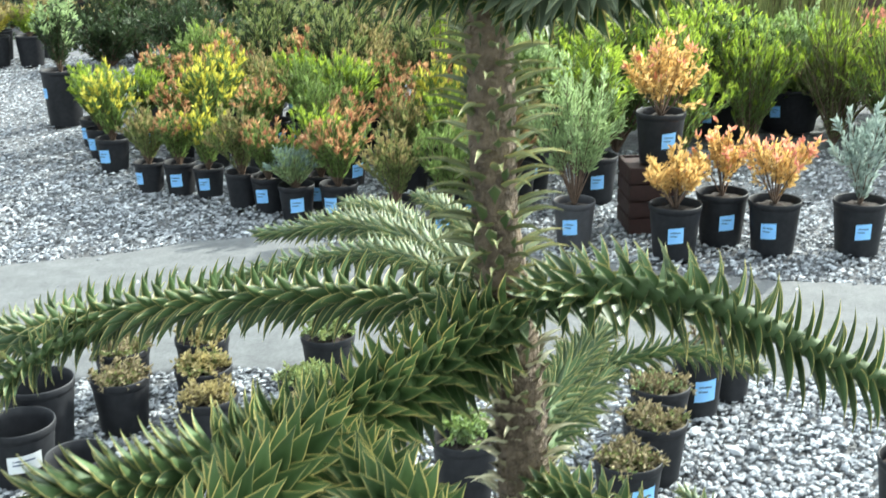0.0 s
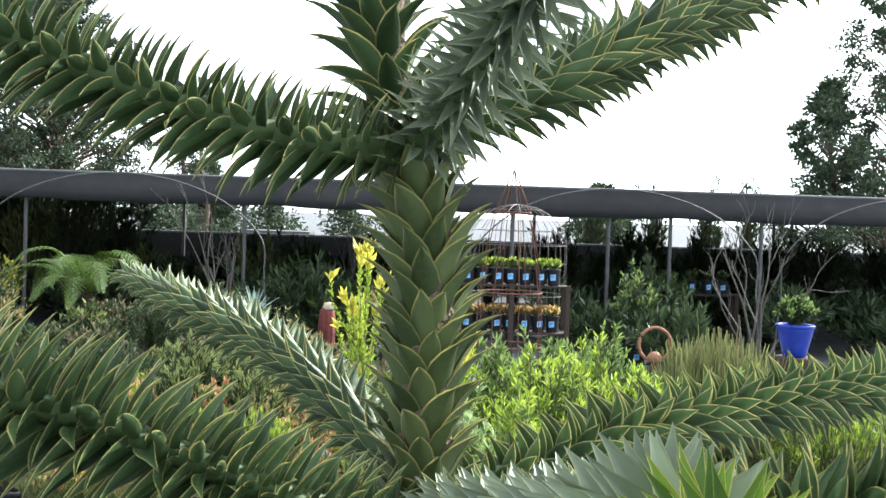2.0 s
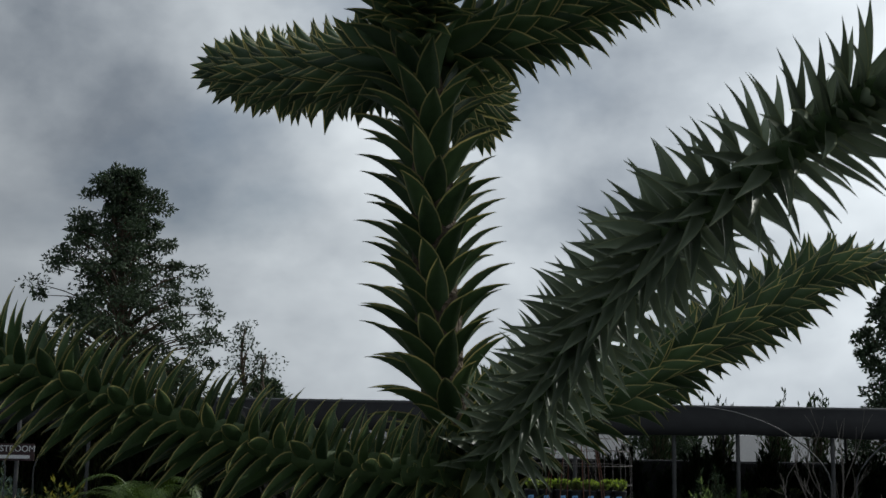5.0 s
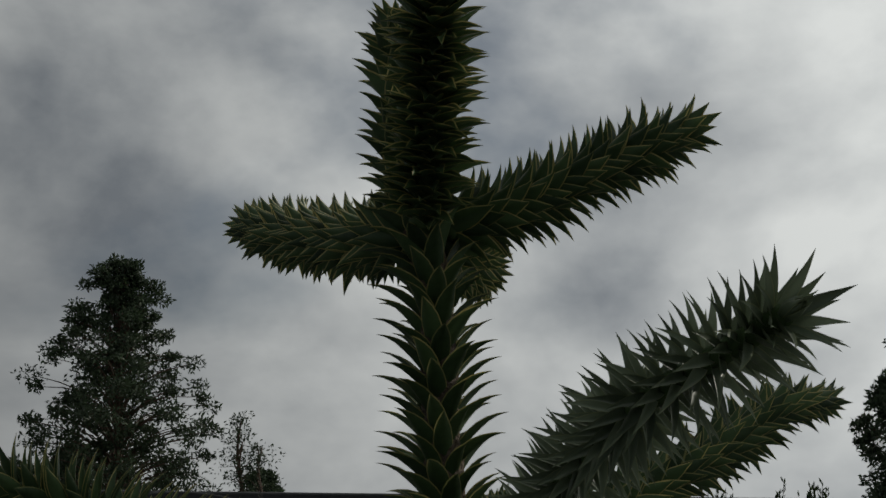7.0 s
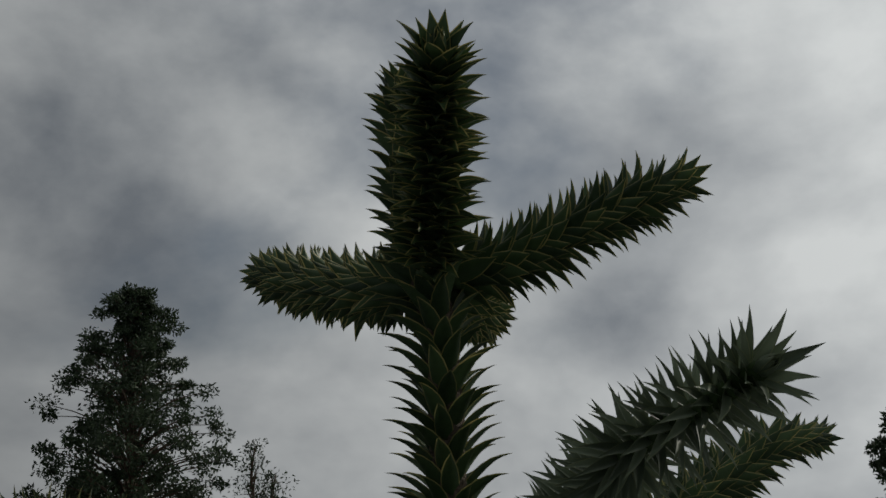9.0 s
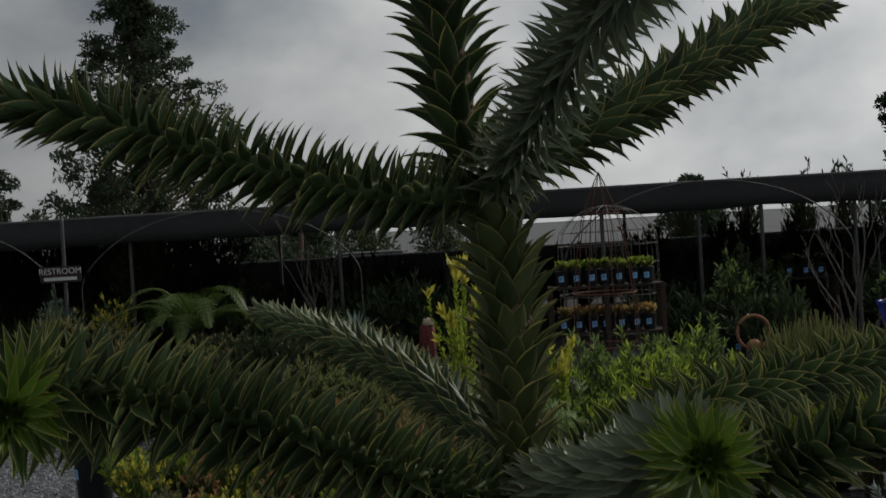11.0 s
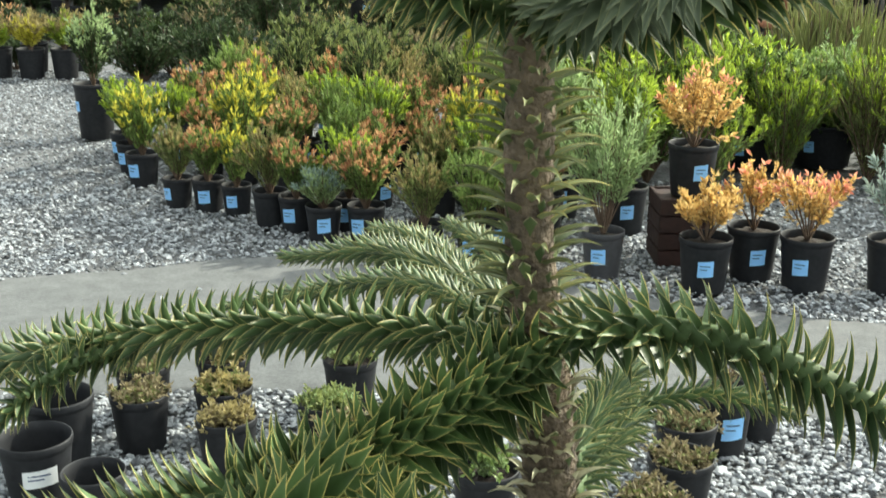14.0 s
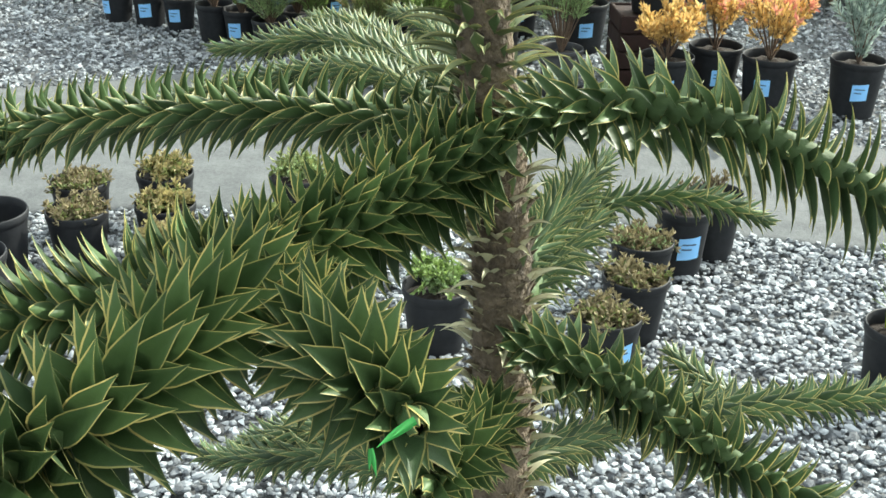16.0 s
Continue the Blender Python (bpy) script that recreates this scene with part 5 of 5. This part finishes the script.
tree_fern(-3.8, 14.0, 0.2, 0.4, 0.2, 0.9, 31, 18)
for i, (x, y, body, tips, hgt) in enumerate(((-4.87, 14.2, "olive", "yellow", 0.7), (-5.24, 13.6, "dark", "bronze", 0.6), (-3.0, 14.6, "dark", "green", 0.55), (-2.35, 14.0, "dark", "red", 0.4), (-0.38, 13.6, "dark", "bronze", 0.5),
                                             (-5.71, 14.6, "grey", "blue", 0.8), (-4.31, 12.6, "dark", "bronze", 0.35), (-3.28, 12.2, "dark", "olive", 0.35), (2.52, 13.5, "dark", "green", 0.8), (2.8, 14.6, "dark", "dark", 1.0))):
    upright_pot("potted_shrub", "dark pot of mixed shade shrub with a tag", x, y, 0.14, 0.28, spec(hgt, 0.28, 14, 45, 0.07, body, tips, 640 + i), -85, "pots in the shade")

# shade and bedding shrubs are mostly darkened by leaf colour to deepen the shade
rs2 = random.Random(5)
for i in range(46):
    x, y = rs2.uniform(-9.5, -0.3), rs2.uniform(14.5, 18.6)
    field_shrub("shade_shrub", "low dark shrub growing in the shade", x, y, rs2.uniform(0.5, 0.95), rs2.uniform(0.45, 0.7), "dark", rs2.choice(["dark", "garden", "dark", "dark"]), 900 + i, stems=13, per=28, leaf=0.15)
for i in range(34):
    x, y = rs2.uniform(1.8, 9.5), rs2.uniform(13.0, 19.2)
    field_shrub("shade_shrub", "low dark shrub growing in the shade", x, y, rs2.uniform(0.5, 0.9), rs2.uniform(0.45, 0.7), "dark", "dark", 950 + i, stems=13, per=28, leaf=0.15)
for i in range(22):
    x, y = rs2.uniform(-8.0, -0.6), rs2.uniform(10.2, 13.6)
    field_shrub("bedding_shrub", "low garden shrub with reddish young growth", x, y, rs2.uniform(0.25, 0.45), rs2.uniform(0.3, 0.5), rs2.choice(["dark", "garden", "dark", "dark"]), rs2.choice(["bronze", "dark", "dark", "dark", "red", "dark"]), 990 + i, tip_part=0.06, stems=14, per=40, leaf=0.06)

def far_bench(x0, x1, y, z):
    ob = thing("display_bench", "dark low timber bench in the shade", "bench")
    for k in range(3):
        part("board", box_bm(x1 - x0, 0.1, 0.024, 0.003, ((x0 + x1) / 2, y - 0.11 + 0.11 * k, z - 0.012)), M_BENCH, ob, smooth=False)
    for x in (x0 + 0.06, x1 - 0.06):
        for dy in (-0.12, 0.12):
            part("leg", box_bm(0.06, 0.06, z - 0.024, 0.004, (x, y + dy, (z - 0.024) / 2)), M_BENCH, ob, smooth=False)


far_bench(2.75, 4.35, 16.0, 0.72)
for i, x in enumerate((2.98, 3.36, 3.7, 3.92, 4.12)):
    upright_pot("bench_pot", "small black pot with a blue tag on a dark bench", x, 16.0, 0.08, 0.18, spec(0.16, 0.08, 8, 20, 0.04, "dark", "olive", 860 + i), -90, "pots on the far bench", z=0.724)
upright_pot("potted_shade_shrub", "large black pot of dark leafy shrub in the shade", 3.24, 15.2, 0.18, 0.5, spec(0.5, 0.34, 22, 60, 0.06, "dark", "garden", 870), -90, tag=(0.1, 0.1))


# ---- shade structure at the back ----
def shade_house():
    ob = tagged(new("shade_house"), "long grey shade-cloth roof on steel posts", "shade house", kind="structure")
    xs = np.linspace(-13, 10.5, 117)
    sag = 0.016 * np.sin(xs * 2.3) + 0.01 * np.sin(xs * 6.3)
    rows = [np.stack([xs, 15.0 + 0 * xs, 2.03 + 0 * xs], 1), np.stack([xs, 14.97 + 0.5 * sag, 1.92 + 0.3 * sag], 1), np.stack([xs, 14.93 + sag, 1.8 + 0.6 * sag], 1),
            np.stack([xs, 14.95 + 0 * xs, 1.7 + sag * 0.7], 1), np.stack([xs, 15.05 + 0 * xs, 1.69 + sag * 0.7], 1), np.stack([xs, 15.08 + 0 * xs, 1.83 + sag * 0.5], 1),
            np.stack([xs, 15.1 + 0 * xs, 2.02 + 0 * xs], 1)]
    V, w = np.vstack(rows), len(xs)
    F = [(j * w + i, j * w + i + 1, (j + 1) * w + i + 1, (j + 1) * w + i) for j in range(len(rows) - 1) for i in range(w - 1)]
    child("valance", mesh_of("valance", V, F, [M_CLOTH]), ob)
    part("roof_cloth", box_bm(23.5, 10.2, 0.02, 0, (-1.25, 20.2, 2.01)), M_CLOTH, ob, smooth=False)
    rod(ob, "rail", [(-13, 15.02, 2.045), (-2, 15.02, 2.04), (10.5, 15.02, 2.035)], 0.022, M_PIPE)
    for x in (-11.1, -8.3, -4.88, -2.15, 1.21, 2.42, 3.2, 4.35, 6.7, 9.0):
        rod(ob, "post", [(x, 15.05, -0.05), (x, 15.05, 1.1), (x, 15.05, 2.02)], 0.026, M_PIPE)
    for x in (-11, -8, -5, 0, 2.4, 5, 7.5, 10):
        rod(ob, "back_post", [(x, 25.2, -0.05), (x, 25.2, 1.1), (x, 25.2, 2.0)], 0.035, M_PIPE)


shade_house()


def arch(x0, x1, y, top):
    ob = thing("hoop_arch", "thin bent steel hoop arch", "arch", "hoop arches")
    c, h = (x0 + x1) / 2, (x1 - x0) / 2
    rod(ob, "pipe", [(x0, y, -0.03), (x0 + h * 0.04, y, top * 0.4)] + [(c - h * math.cos(b), y, top * 0.45 + top * 0.55 * math.sin(b)) for b in (0.35, 0.8, 1.2, 1.57, 1.94, 2.34, 2.79)]
        + [(x1 - h * 0.04, y, top * 0.4), (x1, y, -0.03)], 0.009, M_PIPE, 8, 60)


for x0, x1 in ((-9.1, -5.5), (-5.3, -1.7), (0.62, 4.15), (4.3, 7.75)):
    arch(x0, x1, 14.2, 2.03)


def fence(x0, x1, y, h):
    ob = tagged(new("back_fence"), "dark shade-cloth fence behind the nursery", "fence", kind="structure")
    part("cloth", box_bm(x1 - x0, 0.03, h, 0, ((x0 + x1) / 2, y, h / 2 - 0.02)), M_FENCE, ob, smooth=False)
    for k in range(int((x1 - x0) / 3) + 1):
        rod(ob, "post", [(x0 + 3 * k, y + 0.05, -0.05), (x0 + 3 * k, y + 0.05, h / 2), (x0 + 3 * k, y + 0.05, h + 0.05)], 0.03, M_PIPE)
    rod(ob, "rail", [(x0, y + 0.05, h), ((x0 + x1) / 2, y + 0.05, h), (x1, y + 0.05, h)], 0.02, M_PIPE)


fence(-22, 20, 26.0, 1.12)


def sign(x, y, z):
    ob = thing("restroom_sign", "small dark sign lettered RESTROOM on a pipe", "sign")
    part("board", box_bm(0.62, 0.02, 0.24, 0.004, (0, 0, 0)), M_SIGN, ob, smooth=False)
    cu = bpy.data.curves.new("lettering", "FONT")
    cu.body, cu.size, cu.align_x, cu.align_y, cu.extrude = "RESTROOM", 0.125, "CENTER", "CENTER", 0.002
    cu.materials.append(M_WHITE)
    tx = new("lettering", cu)
    tx.parent = ob
    tx.matrix_basis = pose(0, -0.014, 0.045, 90, 0, 0)
    part("stripe", box_bm(0.5, 0.006, 0.05, 0, (0, -0.012, -0.065)), M_WHITE, ob, smooth=False)
    rod(ob, "pipe", [(0.05, 0.04, -z / 0.82 - 0.03), (0.05, 0.04, 0), (0.05, 0.04, 0.86)], 0.03, M_PIPE)
    ob.matrix_basis = pose(x, y, z) @ Matrix.Scale(0.82, 4)


sign(-5.41, 14.0, 1.365)


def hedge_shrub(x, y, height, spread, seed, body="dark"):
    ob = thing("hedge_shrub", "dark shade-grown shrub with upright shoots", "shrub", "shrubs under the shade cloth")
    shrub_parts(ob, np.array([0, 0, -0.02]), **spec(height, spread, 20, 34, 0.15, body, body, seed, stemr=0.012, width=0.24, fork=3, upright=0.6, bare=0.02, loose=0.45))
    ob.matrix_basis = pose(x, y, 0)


# the dark leaf tone carries part of the hedge's shade and backlit look
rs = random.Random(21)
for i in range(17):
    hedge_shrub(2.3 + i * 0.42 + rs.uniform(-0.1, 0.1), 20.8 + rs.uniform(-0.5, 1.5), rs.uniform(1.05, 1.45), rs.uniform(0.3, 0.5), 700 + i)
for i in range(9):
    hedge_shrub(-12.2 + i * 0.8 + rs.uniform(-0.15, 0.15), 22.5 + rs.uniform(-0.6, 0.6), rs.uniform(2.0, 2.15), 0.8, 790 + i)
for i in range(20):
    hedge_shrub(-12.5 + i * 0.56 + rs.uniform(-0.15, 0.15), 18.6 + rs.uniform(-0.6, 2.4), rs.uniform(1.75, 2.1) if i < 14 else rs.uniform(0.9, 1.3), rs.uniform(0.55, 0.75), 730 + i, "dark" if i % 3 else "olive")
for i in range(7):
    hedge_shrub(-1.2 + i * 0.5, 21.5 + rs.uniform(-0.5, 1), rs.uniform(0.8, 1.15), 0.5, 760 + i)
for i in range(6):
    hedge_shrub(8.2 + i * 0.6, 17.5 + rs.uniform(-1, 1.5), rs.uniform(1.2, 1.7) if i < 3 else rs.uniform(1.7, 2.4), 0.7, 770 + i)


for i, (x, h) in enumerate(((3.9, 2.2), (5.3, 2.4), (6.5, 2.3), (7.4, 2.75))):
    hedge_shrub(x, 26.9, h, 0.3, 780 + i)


# ---- trees and distance ----
def tree(x, y, height, crown, seed, crown_from=0.2, leaf=0.22, clumps=90, per=170, cone=0.8, label="tall dark-leaved tree beyond the nursery"):
    rng = np.random.default_rng(seed)
    ob = thing("tree", label, "tree", "trees beyond the nursery")
    C, T, _ = spline([(0, 0, -0.2), (0.2, 0, height * 0.4), (-0.1, 0.1, height * 0.75), (0, 0, height * 0.97)], 30)
    V, F = tube(C, T, np.linspace(0.028 * height, 0.03, 30), 10)
    child("trunk", mesh_of("trunk", V, F, [M_STEM]), ob)
    wood, P, D = Heap(), [], []
    for i in range(clumps):
        u = crown_from + (1 - crown_from) * ((i + 0.5) / clumps) ** 1.15
        z = height * u
        k = min(int(u * 29), 29)
        prof = (1 - (u - crown_from) / (1 - crown_from)) ** cone * crown + 0.25
        a = i * GOLDEN + rng.normal(0, 0.4)
        ro = prof * rng.uniform(0.2, 1.05)
        end = np.array([C[k][0] + ro * math.cos(a), C[k][1] + ro * math.sin(a), z + rng.uniform(-0.1, 0.35) * ro * 0.5])
        c, t, l = spline([C[max(k - 2, 0)], (C[k] + end) / 2 + rng.normal(0, 0.08, 3), end], 8)
        V, F = tube(c, t, np.linspace(0.05, 0.012, 8), 5, False)
        wood.add(V, F)
        n = per
        rad = rng.uniform(0.4, 0.95) * (0.35 + 0.45 * prof / crown)
        q = unit(rng.normal(size=(n, 3))) * (rng.random((n, 1)) ** 0.4) * rad * np.array([1, 1, 0.62])
        P.append(end + q)
        D.append(unit(q + rng.normal(0, 0.5, (n, 3))))
    child("limb_frame", wood.mesh("limb_frame", [M_STEM]), ob)
    P, D = np.vstack(P), np.vstack(D)
    L = leaf * rng.uniform(0.6, 1.3, len(P))
    V, F = leaves(P, D, L, L * 0.42, rng)
    child("crown", mesh_of("crown", V, F, [LEAF["tree"]], smooth=False), ob)["kind"] = "stuff"
    ob.matrix_basis = pose(x, y, 0)


tree(-14.15, 45.0, 11.5, 4.5, 801, 0.1, leaf=0.2, clumps=360, per=95, cone=0.62)
tree(-9.35, 45.5, 5.6, 0.5, 802, 0.5, leaf=0.15, clumps=14, per=70, label="thin wispy young tree beyond the nursery")
tree(-8.5, 45.5, 4.5, 0.45, 810, 0.5, leaf=0.15, clumps=10, per=60, label="thin wispy young tree beyond the nursery")
tree(17.85, 45.0, 13.0, 4.0, 803, 0.1, leaf=0.2, clumps=190, per=115)
tree(16.4, 48.0, 7.6, 2.8, 804, 0.1, clumps=80)
tree(-22.3, 48.0, 5.8, 3.2, 805, 0.1, clumps=90)
tree(-18.1, 52.0, 4.8, 2.6, 806, 0.1, clumps=80)
tree(-9.6, 52.0, 3.6, 2.2, 807, 0.1, clumps=70)
tree(-7.4, 33.0, 2.1, 1.3, 811, 0.1, leaf=0.16, clumps=50, per=90)
tree(-4.9, 38.0, 2.0, 0.9, 812, 0.15, leaf=0.16, clumps=36, per=80)
tree(-2.6, 40.0, 2.1, 1.0, 813, 0.15, leaf=0.16, clumps=36, per=80)
tree(9.0, 60.0, 3.4, 2.2, 808, 0.1, clumps=50)
tree(-27.0, 50.0, 6.2, 3.4, 809, 0.1, clumps=80)


def shed(x, y):
    ob = thing("white_shed", "small pale shed far behind the nursery", "shed")
    part("wall", box_bm(1.7, 1.4, 1.0, 0.01, (0, 0, 0.5)), M_WHITE, ob, smooth=False)
    part("roof", box_bm(1.9, 1.6, 0.08, 0.01, (0, 0, 1.04)), M_PIPE, ob, smooth=False)
    ob.matrix_basis = pose(x, y, -0.02)


shed(-4.2, 35.0)
